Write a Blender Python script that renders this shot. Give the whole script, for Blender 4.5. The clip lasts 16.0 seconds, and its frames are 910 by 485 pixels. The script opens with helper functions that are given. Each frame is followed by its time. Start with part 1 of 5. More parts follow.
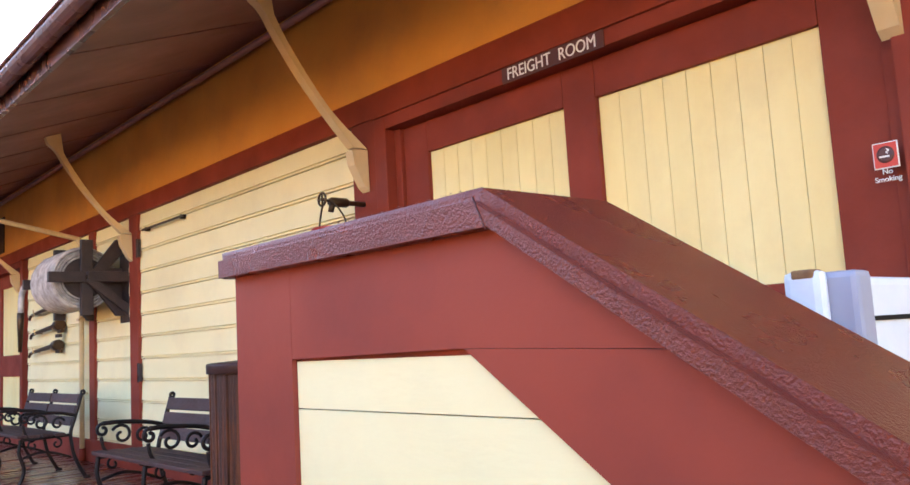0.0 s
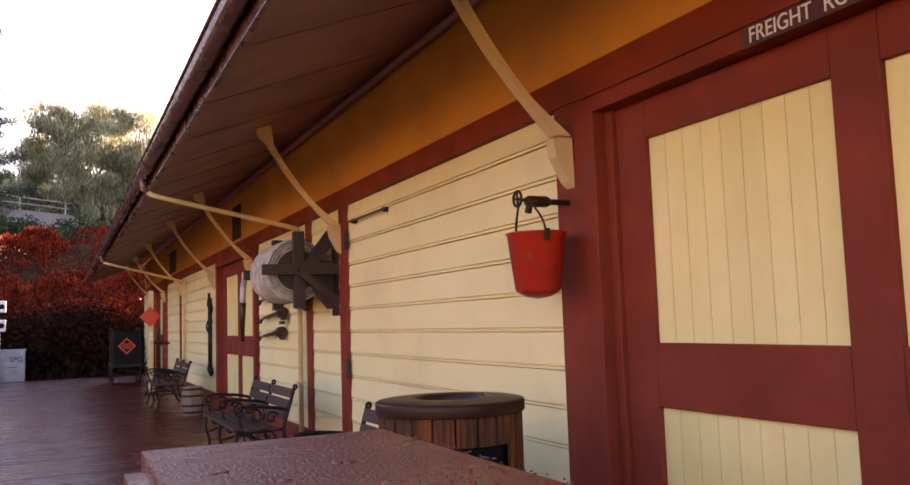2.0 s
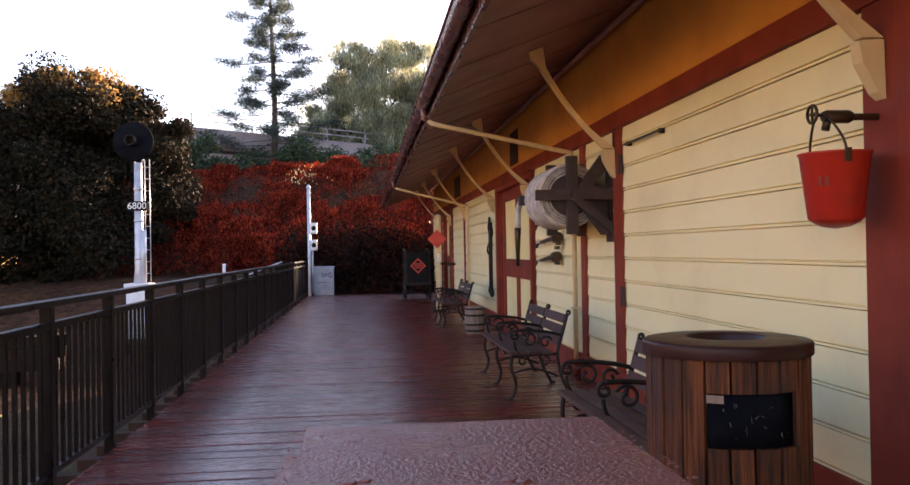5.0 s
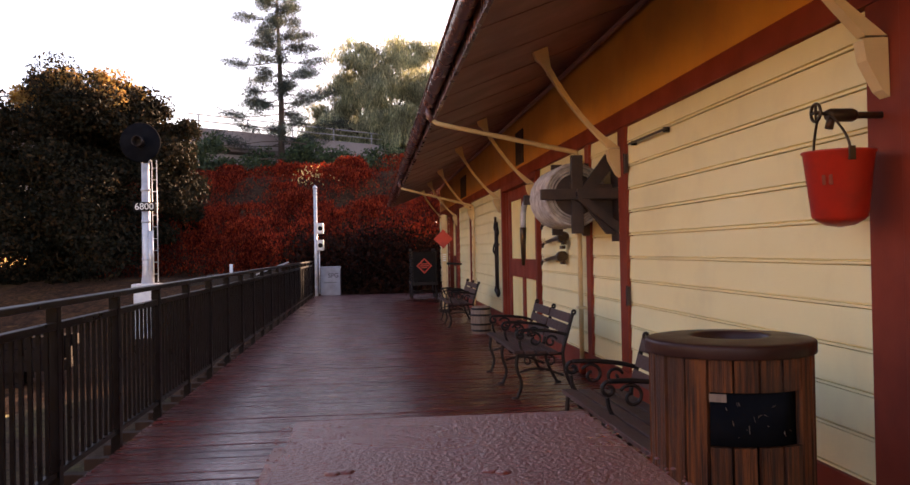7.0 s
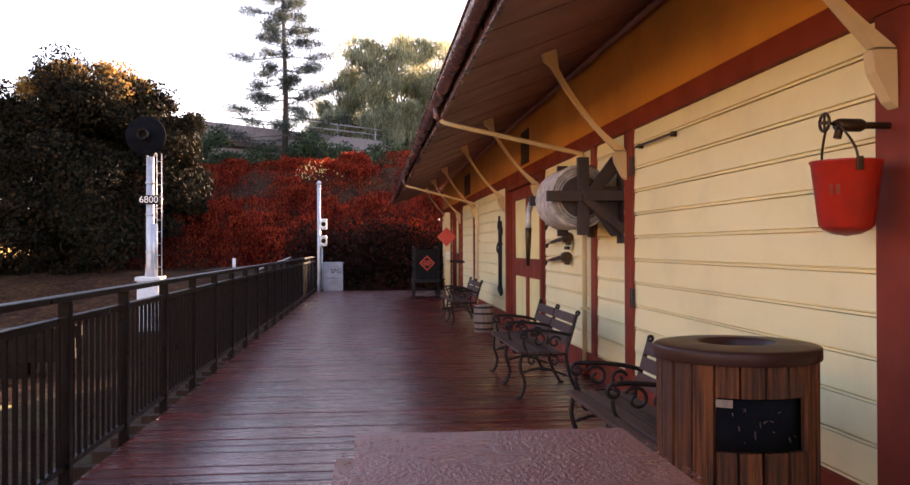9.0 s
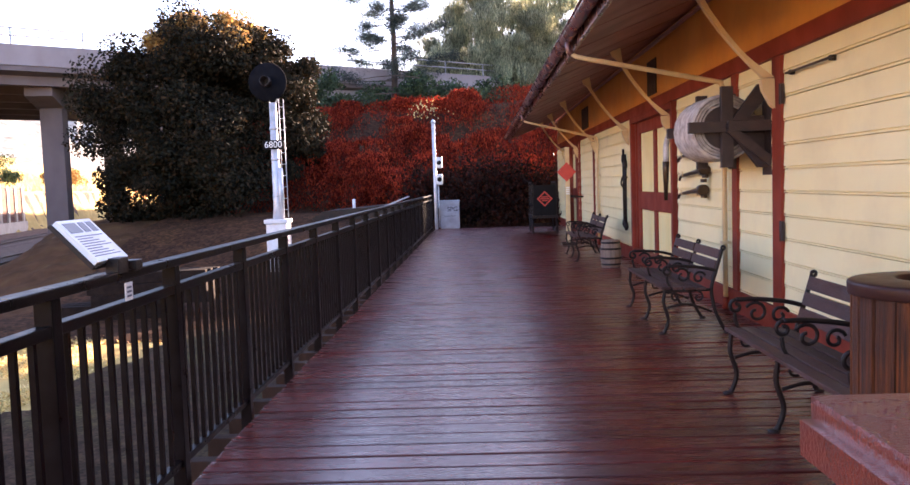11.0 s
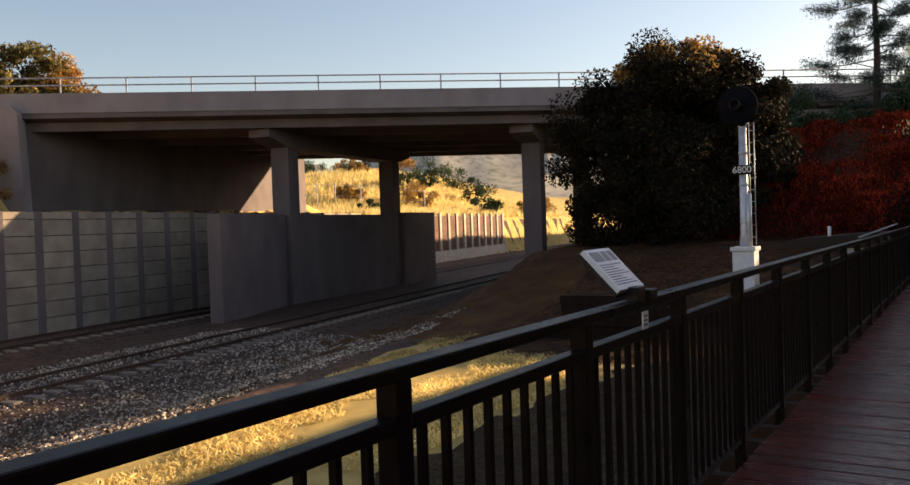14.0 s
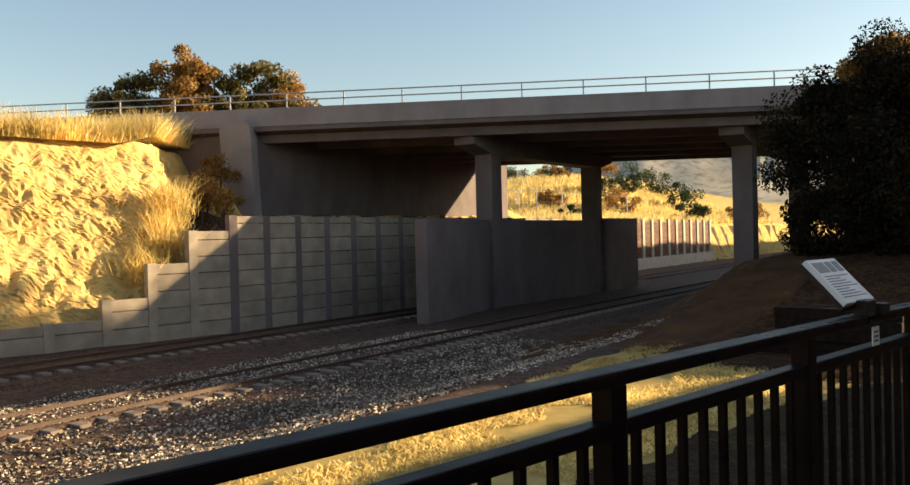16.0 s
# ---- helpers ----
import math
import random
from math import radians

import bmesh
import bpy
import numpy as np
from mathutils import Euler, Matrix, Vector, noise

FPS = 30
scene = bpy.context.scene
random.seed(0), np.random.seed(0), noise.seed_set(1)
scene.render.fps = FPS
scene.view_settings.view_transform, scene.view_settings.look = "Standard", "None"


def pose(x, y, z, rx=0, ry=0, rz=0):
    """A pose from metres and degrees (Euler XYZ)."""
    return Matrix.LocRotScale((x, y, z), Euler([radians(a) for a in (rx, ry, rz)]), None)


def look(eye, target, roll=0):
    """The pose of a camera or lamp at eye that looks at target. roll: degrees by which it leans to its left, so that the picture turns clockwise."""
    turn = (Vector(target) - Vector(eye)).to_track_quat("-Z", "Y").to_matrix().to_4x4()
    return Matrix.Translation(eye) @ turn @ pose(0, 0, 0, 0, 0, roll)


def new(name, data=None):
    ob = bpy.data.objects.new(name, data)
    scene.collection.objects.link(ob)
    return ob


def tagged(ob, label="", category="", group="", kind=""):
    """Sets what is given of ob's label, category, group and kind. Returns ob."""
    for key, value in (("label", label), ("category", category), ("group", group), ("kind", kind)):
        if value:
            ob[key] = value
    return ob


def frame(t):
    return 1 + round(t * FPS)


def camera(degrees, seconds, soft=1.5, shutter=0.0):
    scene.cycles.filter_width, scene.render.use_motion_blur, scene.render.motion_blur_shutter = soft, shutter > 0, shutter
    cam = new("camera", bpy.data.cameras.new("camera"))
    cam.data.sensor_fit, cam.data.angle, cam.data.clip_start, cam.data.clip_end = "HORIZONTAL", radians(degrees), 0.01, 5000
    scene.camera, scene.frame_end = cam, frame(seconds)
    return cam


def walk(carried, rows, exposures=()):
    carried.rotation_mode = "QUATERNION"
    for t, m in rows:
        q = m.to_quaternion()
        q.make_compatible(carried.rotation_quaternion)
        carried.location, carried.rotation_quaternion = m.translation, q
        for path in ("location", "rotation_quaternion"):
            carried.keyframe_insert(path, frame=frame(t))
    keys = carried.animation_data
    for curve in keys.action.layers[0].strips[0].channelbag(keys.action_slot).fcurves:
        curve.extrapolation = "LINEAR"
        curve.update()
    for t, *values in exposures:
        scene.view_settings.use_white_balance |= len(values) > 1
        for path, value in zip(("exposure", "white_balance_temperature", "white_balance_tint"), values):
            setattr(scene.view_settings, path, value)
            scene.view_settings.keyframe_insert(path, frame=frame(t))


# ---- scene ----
cam = camera(57.4, 16.0)
PATH = [
    (0, (-0.044, 0.789, 1.051), (1.279, 2.272, 1.285), -3.3),
    (0.5, (0.123, 0.892, 1.194), (1.407, 2.404, 1.446), -5.0),
    (1, (0.332, 0.995, 1.24), (1.39, 2.657, 1.581), -4.0),
    (1.5, (0.52, 1.175, 1.368), (1.44, 2.92, 1.697), -4.8),
    (2, (0.556, 1.348, 1.337), (1.414, 3.145, 1.522), -1.9),
    (2.5, (0.587, 1.446, 1.4), (1.327, 3.303, 1.471), -2.1),
    (3, (0.623, 1.49, 1.388), (1.1, 3.433, 1.385), -1.5),
    (3.5, (0.648, 1.517, 1.376), (1.01, 3.484, 1.38), -1.0),
    (4, (0.67, 1.512, 1.359), (0.95, 3.493, 1.363), -1.1),
    (4.5, (0.671, 1.505, 1.366), (0.903, 3.492, 1.383), -0.9),
    (7, (0.686, 1.492, 1.362), (0.886, 3.482, 1.38), -1.1),
    (7.5, (0.694, 1.481, 1.368), (0.917, 3.469, 1.38), -1.0),
    (8, (0.688, 1.49, 1.366), (0.92, 3.477, 1.38), -1.0),
    (10.5, (0.441, 1.374, 1.427), (0.512, 3.372, 1.362), 0.2),
    (11, (0.338, 1.433, 1.424), (0.276, 3.427, 1.284), -1.9),
    (11.5, (0.245, 1.407, 1.438), (-0.073, 3.377, 1.305), -2.4),
    (12, (0.176, 1.453, 1.437), (-0.306, 3.39, 1.318), -2.5),
    (12.5, (0.125, 1.439, 1.449), (-0.474, 3.344, 1.347), -2.4),
    (13, (0.124, 1.356, 1.455), (-0.633, 3.207, 1.39), -3.0),
    (13.5, (0.077, 1.434, 1.454), (-0.851, 3.205, 1.392), -1.9),
    (14, (0.078, 1.427, 1.454), (-0.991, 3.116, 1.412), -1.9),
    (14.5, (0.076, 1.41, 1.454), (-1.1, 3.028, 1.415), -1.8),
    (15, (0.094, 1.36, 1.461), (-1.151, 2.925, 1.439), -1.7),
    (15.5, (0.075, 1.376, 1.458), (-1.273, 2.853, 1.44), -1.4),
    (16, (0.09, 1.342, 1.461), (-1.35, 2.73, 1.446), -1.4),
]
walk(cam, [(t, look(eye, target, roll)) for t, eye, target, roll in PATH], exposures=[(0, 3.72, 5930, 23), (1.0, 3.77, 6000, 27), (1.5, 3.07, 6900, 38), (2.0, 2.97, 7150, 37), (2.5, 3.27, 6200, 29), (3.5, 3.37, 5750, 30), (4.5, 3.07, 6200, 30), (7.0, 2.57, 7550, 38), (8.2, 2.67, 7550, 38), (10.5, 3.52, 6150, 30), (11.0, 3.32, 6200, 36), (11.5, 3.07, 5900, 43), (12.0, 2.22, 6100, 46), (12.5, 1.7, 6800, 28), (13.0, 1.5, 7100, 23), (14.5, 1.3, 7200, 16), (16, 1.4, 7100, 9)])


# ---- sky and sun ----
SUN_EL, SUN_AZ = 14.8, 33.6
world = bpy.data.worlds.new("sky")
scene.world = world
world.use_nodes = True
wn = world.node_tree
sky = wn.nodes.new("ShaderNodeTexSky")
sky.sky_type = "NISHITA"
sky.sun_disc = False
sky.sun_elevation, sky.sun_rotation = radians(SUN_EL), radians(SUN_AZ)
sky.air_density, sky.dust_density, sky.ozone_density = 1.0, 0.9, 1.0
wn.links.new(sky.outputs[0], wn.nodes["Background"].inputs[0])
wn.nodes["Background"].inputs[1].default_value = 0.08
sun_data = bpy.data.lights.new("sun", "SUN")
sun_data.energy, sun_data.angle, sun_data.color = 5.0, radians(0.6), (1.0, 0.80, 0.50)
sun = new("sun", sun_data)
sun_dir = Vector((math.sin(radians(SUN_AZ)) * math.cos(radians(SUN_EL)), math.cos(radians(SUN_AZ)) * math.cos(radians(SUN_EL)), math.sin(radians(SUN_EL))))
sun.matrix_world = look(sun_dir * 60, (0, 0, 0))


# ---- materials ----
def mat(name, c1, c2=None, rough=0.6, metal=0.0, scale=6.0, bump=0.15, fine=60.0, dirt=None, dirt_scale=1.3, dirt_amount=0.5, stretch=(1, 1, 1), vary=0.0, spec=0.5, cells=0.0, translucent=0.0):
    """A painted or natural surface: two tones by noise, dirt at a larger scale, fine relief."""
    m = bpy.data.materials.new(name)
    m.use_nodes = True
    nt = m.node_tree
    nd, ln = nt.nodes, nt.links
    b = nd["Principled BSDF"]
    b.inputs["Roughness"].default_value, b.inputs["Metallic"].default_value = rough, metal
    b.inputs["Specular IOR Level"].default_value = spec
    geo = nd.new("ShaderNodeNewGeometry")
    mp = nd.new("ShaderNodeMapping")
    mp.inputs["Scale"].default_value = stretch
    ln.new(geo.outputs["Position"], mp.inputs["Vector"])
    n1 = nd.new("ShaderNodeTexNoise")
    n1.inputs["Scale"].default_value, n1.inputs["Detail"].default_value = scale, 5
    ln.new(mp.outputs[0], n1.inputs["Vector"])
    c2 = c2 or tuple(0.75 * v for v in c1)
    mix = nd.new("ShaderNodeMix")
    mix.data_type = "RGBA"
    mix.inputs["A"].default_value, mix.inputs["B"].default_value = (*c1, 1), (*c2, 1)
    rm = nd.new("ShaderNodeMapRange")
    rm.inputs["From Min"].default_value, rm.inputs["From Max"].default_value = 0.35, 0.65
    ln.new(n1.outputs["Fac"], rm.inputs["Value"])
    ln.new(rm.outputs[0], mix.inputs["Factor"])
    col = mix.outputs["Result"]
    if dirt:
        n2 = nd.new("ShaderNodeTexNoise")
        n2.inputs["Scale"].default_value, n2.inputs["Detail"].default_value, n2.inputs["Roughness"].default_value = dirt_scale, 8, 0.65
        ln.new(geo.outputs["Position"], n2.inputs["Vector"])
        r2 = nd.new("ShaderNodeMapRange")
        r2.inputs["From Min"].default_value, r2.inputs["From Max"].default_value, r2.inputs["To Max"].default_value = 0.48, 0.72, dirt_amount
        ln.new(n2.outputs["Fac"], r2.inputs["Value"])
        md = nd.new("ShaderNodeMix")
        md.data_type = "RGBA"
        md.inputs["B"].default_value = (*dirt, 1)
        ln.new(r2.outputs[0], md.inputs["Factor"])
        ln.new(col, md.inputs["A"])
        col = md.outputs["Result"]
    if cells:
        vo = nd.new("ShaderNodeTexVoronoi")
        vo.inputs["Scale"].default_value = cells
        ln.new(geo.outputs["Position"], vo.inputs["Vector"])
        hv = nd.new("ShaderNodeHueSaturation")
        rv = nd.new("ShaderNodeMapRange")
        rv.inputs["To Min"].default_value, rv.inputs["To Max"].default_value = 0.45, 1.7
        sp = nd.new("ShaderNodeSeparateColor")
        ln.new(vo.outputs["Color"], sp.inputs[0])
        ln.new(sp.outputs[0], rv.inputs["Value"])
        ln.new(rv.outputs[0], hv.inputs["Value"])
        ln.new(col, hv.inputs["Color"])
        col = hv.outputs[0]
    if vary:
        oi = nd.new("ShaderNodeObjectInfo")
        hs = nd.new("ShaderNodeHueSaturation")
        r3 = nd.new("ShaderNodeMapRange")
        r3.inputs["To Min"].default_value, r3.inputs["To Max"].default_value = 1 - vary, 1 + vary
        ln.new(oi.outputs["Random"], r3.inputs["Value"])
        ln.new(r3.outputs[0], hs.inputs["Value"])
        ln.new(col, hs.inputs["Color"])
        col = hs.outputs[0]
    ln.new(col, b.inputs["Base Color"])
    nf = nd.new("ShaderNodeTexNoise")
    nf.inputs["Scale"].default_value, nf.inputs["Detail"].default_value = fine, 4
    ln.new(mp.outputs[0], nf.inputs["Vector"])
    rr = nd.new("ShaderNodeMapRange")
    rr.inputs["To Min"].default_value, rr.inputs["To Max"].default_value = max(0.05, rough - 0.14), min(1, rough + 0.14)
    ln.new(n1.outputs["Fac"], rr.inputs["Value"])
    ln.new(rr.outputs[0], b.inputs["Roughness"])
    if bump:
        bp = nd.new("ShaderNodeBump")
        bp.inputs["Strength"].default_value, bp.inputs["Distance"].default_value = bump, 0.01
        ln.new(nf.outputs["Fac"], bp.inputs["Height"])
        ln.new(bp.outputs[0], b.inputs["Normal"])
    if translucent:
        tr = nd.new("ShaderNodeBsdfTranslucent")
        ln.new(col, tr.inputs[0])
        ms = nd.new("ShaderNodeMixShader")
        ms.inputs[0].default_value = translucent
        ln.new(b.outputs[0], ms.inputs[1])
        ln.new(tr.outputs[0], ms.inputs[2])
        ln.new(ms.outputs[0], nd["Material Output"].inputs[0])
    return m


def leaf_mat(name, c1, c2, c3, translucent=0.35, rough=0.6, spec=0.2):
    """Leaves with a tone of their own each."""
    m = bpy.data.materials.new(name)
    m.use_nodes = True
    nd, ln = m.node_tree.nodes, m.node_tree.links
    b = nd["Principled BSDF"]
    b.inputs["Roughness"].default_value = rough
    b.inputs["Specular IOR Level"].default_value = spec
    geo = nd.new("ShaderNodeNewGeometry")
    ra = nd.new("ShaderNodeValToRGB")
    ra.color_ramp.elements[0].color, ra.color_ramp.elements[1].color = (*c1, 1), (*c3, 1)
    e = ra.color_ramp.elements.new(0.55)
    e.color = (*c2, 1)
    ln.new(geo.outputs["Random Per Island"], ra.inputs[0])
    ns = nd.new("ShaderNodeTexNoise")
    ns.inputs["Scale"].default_value = 0.5
    ln.new(geo.outputs["Position"], ns.inputs["Vector"])
    hs = nd.new("ShaderNodeHueSaturation")
    r = nd.new("ShaderNodeMapRange")
    r.inputs["From Min"].default_value, r.inputs["From Max"].default_value, r.inputs["To Min"].default_value, r.inputs["To Max"].default_value = 0.3, 0.7, 0.6, 1.4
    ln.new(ns.outputs[0], r.inputs["Value"])
    ln.new(r.outputs[0], hs.inputs["Value"])
    ln.new(ra.outputs[0], hs.inputs["Color"])
    ln.new(hs.outputs[0], b.inputs["Base Color"])
    tr = nd.new("ShaderNodeBsdfTranslucent")
    ln.new(hs.outputs[0], tr.inputs[0])
    ms = nd.new("ShaderNodeMixShader")
    ms.inputs[0].default_value = translucent
    ln.new(b.outputs[0], ms.inputs[1])
    ln.new(tr.outputs[0], ms.inputs[2])
    ln.new(ms.outputs[0], nd["Material Output"].inputs[0])
    return m


CREAM = mat("cream_paint", (0.88, 0.75, 0.42), (0.84, 0.70, 0.37), 0.55, scale=2.2, bump=0.06, fine=90, dirt=(0.5, 0.36, 0.2), dirt_amount=0.25, stretch=(1, 0.3, 1))
CREAM_PANEL = mat("cream_door_paint", (0.87, 0.73, 0.35), (0.83, 0.67, 0.29), 0.55, scale=3, bump=0.08, fine=70, dirt=(0.55, 0.36, 0.16), dirt_amount=0.3, stretch=(1, 1, 0.25), vary=0.03)
RED = mat("barn_red_paint", (0.25, 0.04, 0.02), (0.2, 0.031, 0.016), 0.58, spec=0.2, scale=3, bump=0.08, fine=80, dirt=(0.1, 0.03, 0.025), dirt_amount=0.4)
RED_SMOOTH = mat("red_masonry_paint", (0.32, 0.058, 0.032), (0.27, 0.046, 0.027), 0.5, spec=0.25, scale=2.5, bump=0.035, fine=55, dirt=(0.16, 0.04, 0.03), dirt_amount=0.4, dirt_scale=2.5)
CAP = mat("gritty_red_cap", (0.19, 0.036, 0.019), (0.155, 0.028, 0.015), 0.29, spec=0.45, scale=6, bump=0.34, fine=300, dirt=(0.22, 0.042, 0.027), dirt_amount=0.5, dirt_scale=6)
DECK = mat("painted_deck_boards", (0.13, 0.016, 0.011), (0.085, 0.01, 0.007), 0.27, scale=5, bump=0.13, fine=40, dirt=(0.1, 0.038, 0.03), dirt_amount=0.5, dirt_scale=2.6, stretch=(0.3, 3.4, 1), vary=0.3, spec=0.42)
TIMBER = mat("weathered_timber", (0.05, 0.026, 0.017), (0.03, 0.016, 0.011), 0.85, spec=0.15, scale=8, bump=0.4, fine=30, stretch=(1, 1, 0.4))
CREOSOTE = mat("creosoted_timber", (0.022, 0.014, 0.011), (0.012, 0.008, 0.007), 0.85, scale=8, bump=0.4, fine=30, spec=0.1)
SOFFIT = mat("soffit_paint", (0.3, 0.13, 0.115), (0.23, 0.1, 0.09), 0.6, scale=2, bump=0.08, fine=60, dirt=(0.12, 0.06, 0.05), dirt_amount=0.5)
FRIEZE = mat("frieze_paint", (0.74, 0.36, 0.075), (0.68, 0.31, 0.06), 0.55, scale=1.5, bump=0.05, fine=60, dirt=(0.4, 0.2, 0.1), dirt_amount=0.35)
GUTTER = mat("brown_gutter_metal", (0.2, 0.085, 0.07), (0.16, 0.07, 0.06), 0.28, 0.3, scale=4, bump=0.03)
ROOF = mat("roof_shingles", (0.12, 0.1, 0.09), (0.08, 0.07, 0.065), 0.9, scale=12, bump=0.5, fine=25)
IRON = mat("black_cast_iron", (0.01, 0.007, 0.006), (0.024, 0.011, 0.008), 0.5, 0.1, scale=14, bump=0.2, fine=120, spec=0.3)
RAIL_PAINT = mat("black_railing_paint", (0.007, 0.004, 0.004), (0.012, 0.008, 0.008), 0.32, 0.0, scale=10, bump=0.08, fine=120, spec=0.07)
SLAT = mat("dark_bench_wood", (0.055, 0.022, 0.017), (0.09, 0.044, 0.036), 0.5, scale=9, bump=0.5, fine=45, spec=0.15, stretch=(4, 0.35, 4), dirt=(0.11, 0.07, 0.06), dirt_amount=0.4, dirt_scale=5, vary=0.2)
CAN_WOOD = mat("stained_receptacle_wood", (0.2, 0.052, 0.012), (0.03, 0.01, 0.006), 0.5, spec=0.3, scale=11, bump=0.9, fine=45, stretch=(6, 6, 0.25), dirt=(0.05, 0.02, 0.012), dirt_amount=0.8, dirt_scale=3, vary=0.35)
CAN_LID = mat("dark_brown_lid", (0.035, 0.011, 0.008), (0.045, 0.015, 0.011), 0.4, spec=0.2, scale=9, bump=0.06, fine=60, dirt=(0.085, 0.04, 0.03), dirt_amount=0.4)
BUCKET = mat("red_bucket_enamel", (0.5, 0.03, 0.012), (0.42, 0.024, 0.012), 0.38, scale=6, bump=0.06, fine=60, dirt=(0.2, 0.03, 0.02), dirt_amount=0.5, dirt_scale=7)
DARK = mat("dark_void", (0.008, 0.006, 0.006), (0.014, 0.011, 0.01), 0.8, bump=0, spec=0.15)
BLACK_MATT = mat("matt_black_paint", (0.006, 0.006, 0.008), (0.01, 0.01, 0.012), 0.95, bump=0.0, spec=0.02)
WHITE = mat("white_paint", (0.75, 0.76, 0.78), (0.66, 0.67, 0.7), 0.45, scale=5, bump=0.05, dirt=(0.42, 0.38, 0.33), dirt_amount=0.5, dirt_scale=3)
SILVER = mat("aluminium_paint", (0.6, 0.6, 0.62), (0.5, 0.5, 0.53), 0.42, 0.35, scale=5, bump=0.08, dirt=(0.3, 0.26, 0.23), dirt_amount=0.5, dirt_scale=3)
GREYBOX = mat("grey_cabinet_paint", (0.42, 0.42, 0.46), (0.36, 0.36, 0.4), 0.5, scale=5, bump=0.05, dirt=(0.2, 0.17, 0.15), dirt_amount=0.5, dirt_scale=3)
RUST = mat("brown_rust", (0.3, 0.15, 0.06), (0.2, 0.09, 0.035), 0.9, scale=60, bump=0.3)
PALEBLUE = mat("pale_blue_plastic", (0.36, 0.35, 0.42), (0.31, 0.3, 0.36), 0.5, scale=5, bump=0.04)
PIPE = mat("cream_pipe_paint", (0.7, 0.5, 0.26), (0.62, 0.43, 0.22), 0.45, scale=6, bump=0.05)
BRONZE = mat("old_bronze", (0.06, 0.035, 0.02), (0.09, 0.05, 0.025), 0.45, 0.7, scale=20, bump=0.1)
HOSE = mat("canvas_hose", (0.55, 0.48, 0.44), (0.3, 0.25, 0.23), 0.85, scale=12, bump=0.5, fine=150)
REELWOOD = mat("dark_reel_wood", (0.045, 0.022, 0.018), (0.03, 0.016, 0.014), 0.6, scale=8, bump=0.3, fine=40)
BARREL = mat("grey_barrel_wood", (0.3, 0.2, 0.14), (0.2, 0.13, 0.1), 0.7, scale=9, bump=0.5, fine=45, stretch=(5, 5, 0.4), vary=0.2)
SIGN_RED = mat("orange_red_sign", (0.62, 0.06, 0.03), (0.55, 0.05, 0.03), 0.5, scale=6, bump=0.03)
PLAQUE = mat("dark_brown_plaque", (0.08, 0.02, 0.016), (0.09, 0.022, 0.018), 0.45, bump=0.02)
LETTER = mat("white_lettering", (0.82, 0.8, 0.76), (0.78, 0.76, 0.72), 0.5, bump=0.0)
PRINT = mat("grey_print", (0.12, 0.13, 0.15), (0.16, 0.17, 0.2), 0.5, bump=0.0)
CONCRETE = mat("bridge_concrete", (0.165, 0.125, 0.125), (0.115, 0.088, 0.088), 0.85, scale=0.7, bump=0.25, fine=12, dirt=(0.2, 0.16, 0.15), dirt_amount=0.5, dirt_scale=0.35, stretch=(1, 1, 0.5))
# the bridge's same concrete, painted paler where open sky lights it
CONCRETE_SKYLIT = mat("skylit_concrete", (0.3, 0.255, 0.26), (0.24, 0.2, 0.205), 0.85, scale=0.8, bump=0.2, fine=12, dirt=(0.17, 0.14, 0.14), dirt_amount=0.5, dirt_scale=0.5, stretch=(1, 1, 0.5))
CONC_PANEL = mat("concrete_panels", (0.36, 0.29, 0.22), (0.27, 0.21, 0.16), 0.85, scale=1.5, bump=0.25, fine=12, dirt=(0.2, 0.16, 0.14), dirt_amount=0.5, dirt_scale=0.8, vary=0.1)
STEEL = mat("rusty_rail_steel", (0.06, 0.03, 0.02), (0.09, 0.05, 0.034), 0.55, 0.1, scale=6, bump=0.1)
TIE = mat("concrete_sleepers", (0.27, 0.2, 0.155), (0.19, 0.14, 0.11), 0.85, scale=4, bump=0.2)
BALLAST = mat("track_ballast", (0.1, 0.06, 0.045), (0.055, 0.034, 0.026), 0.9, scale=3, bump=1.0, fine=14, cells=16.0, spec=0.15, dirt=(0.11, 0.072, 0.05), dirt_amount=0.4, dirt_scale=0.4)
STONE = leaf_mat("ballast_stone", (0.05, 0.035, 0.028), (0.2, 0.145, 0.11), (0.62, 0.53, 0.43), 0.0, 0.85)
# brown soil and weeds, the depot's shade mixed into the colour
YARD = mat("shaded_yard_soil", (0.048, 0.026, 0.013), (0.03, 0.017, 0.009), 0.95, spec=0.1, scale=2.5, bump=0.8, fine=30, cells=22.0, dirt=(0.062, 0.056, 0.018), dirt_amount=0.7, dirt_scale=0.7)
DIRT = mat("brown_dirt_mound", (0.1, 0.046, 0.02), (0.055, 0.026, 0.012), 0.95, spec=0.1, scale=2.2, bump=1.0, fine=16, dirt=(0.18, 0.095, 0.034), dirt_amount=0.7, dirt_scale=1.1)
# brown litter with the shade under oak and vines put into its colour
SHADE_LITTER = mat("shaded_leaf_litter", (0.06, 0.026, 0.012), (0.032, 0.015, 0.008), 0.95, scale=3, bump=0.8, fine=25, spec=0.1, dirt=(0.11, 0.05, 0.018), dirt_amount=0.7, dirt_scale=0.9, cells=14.0)
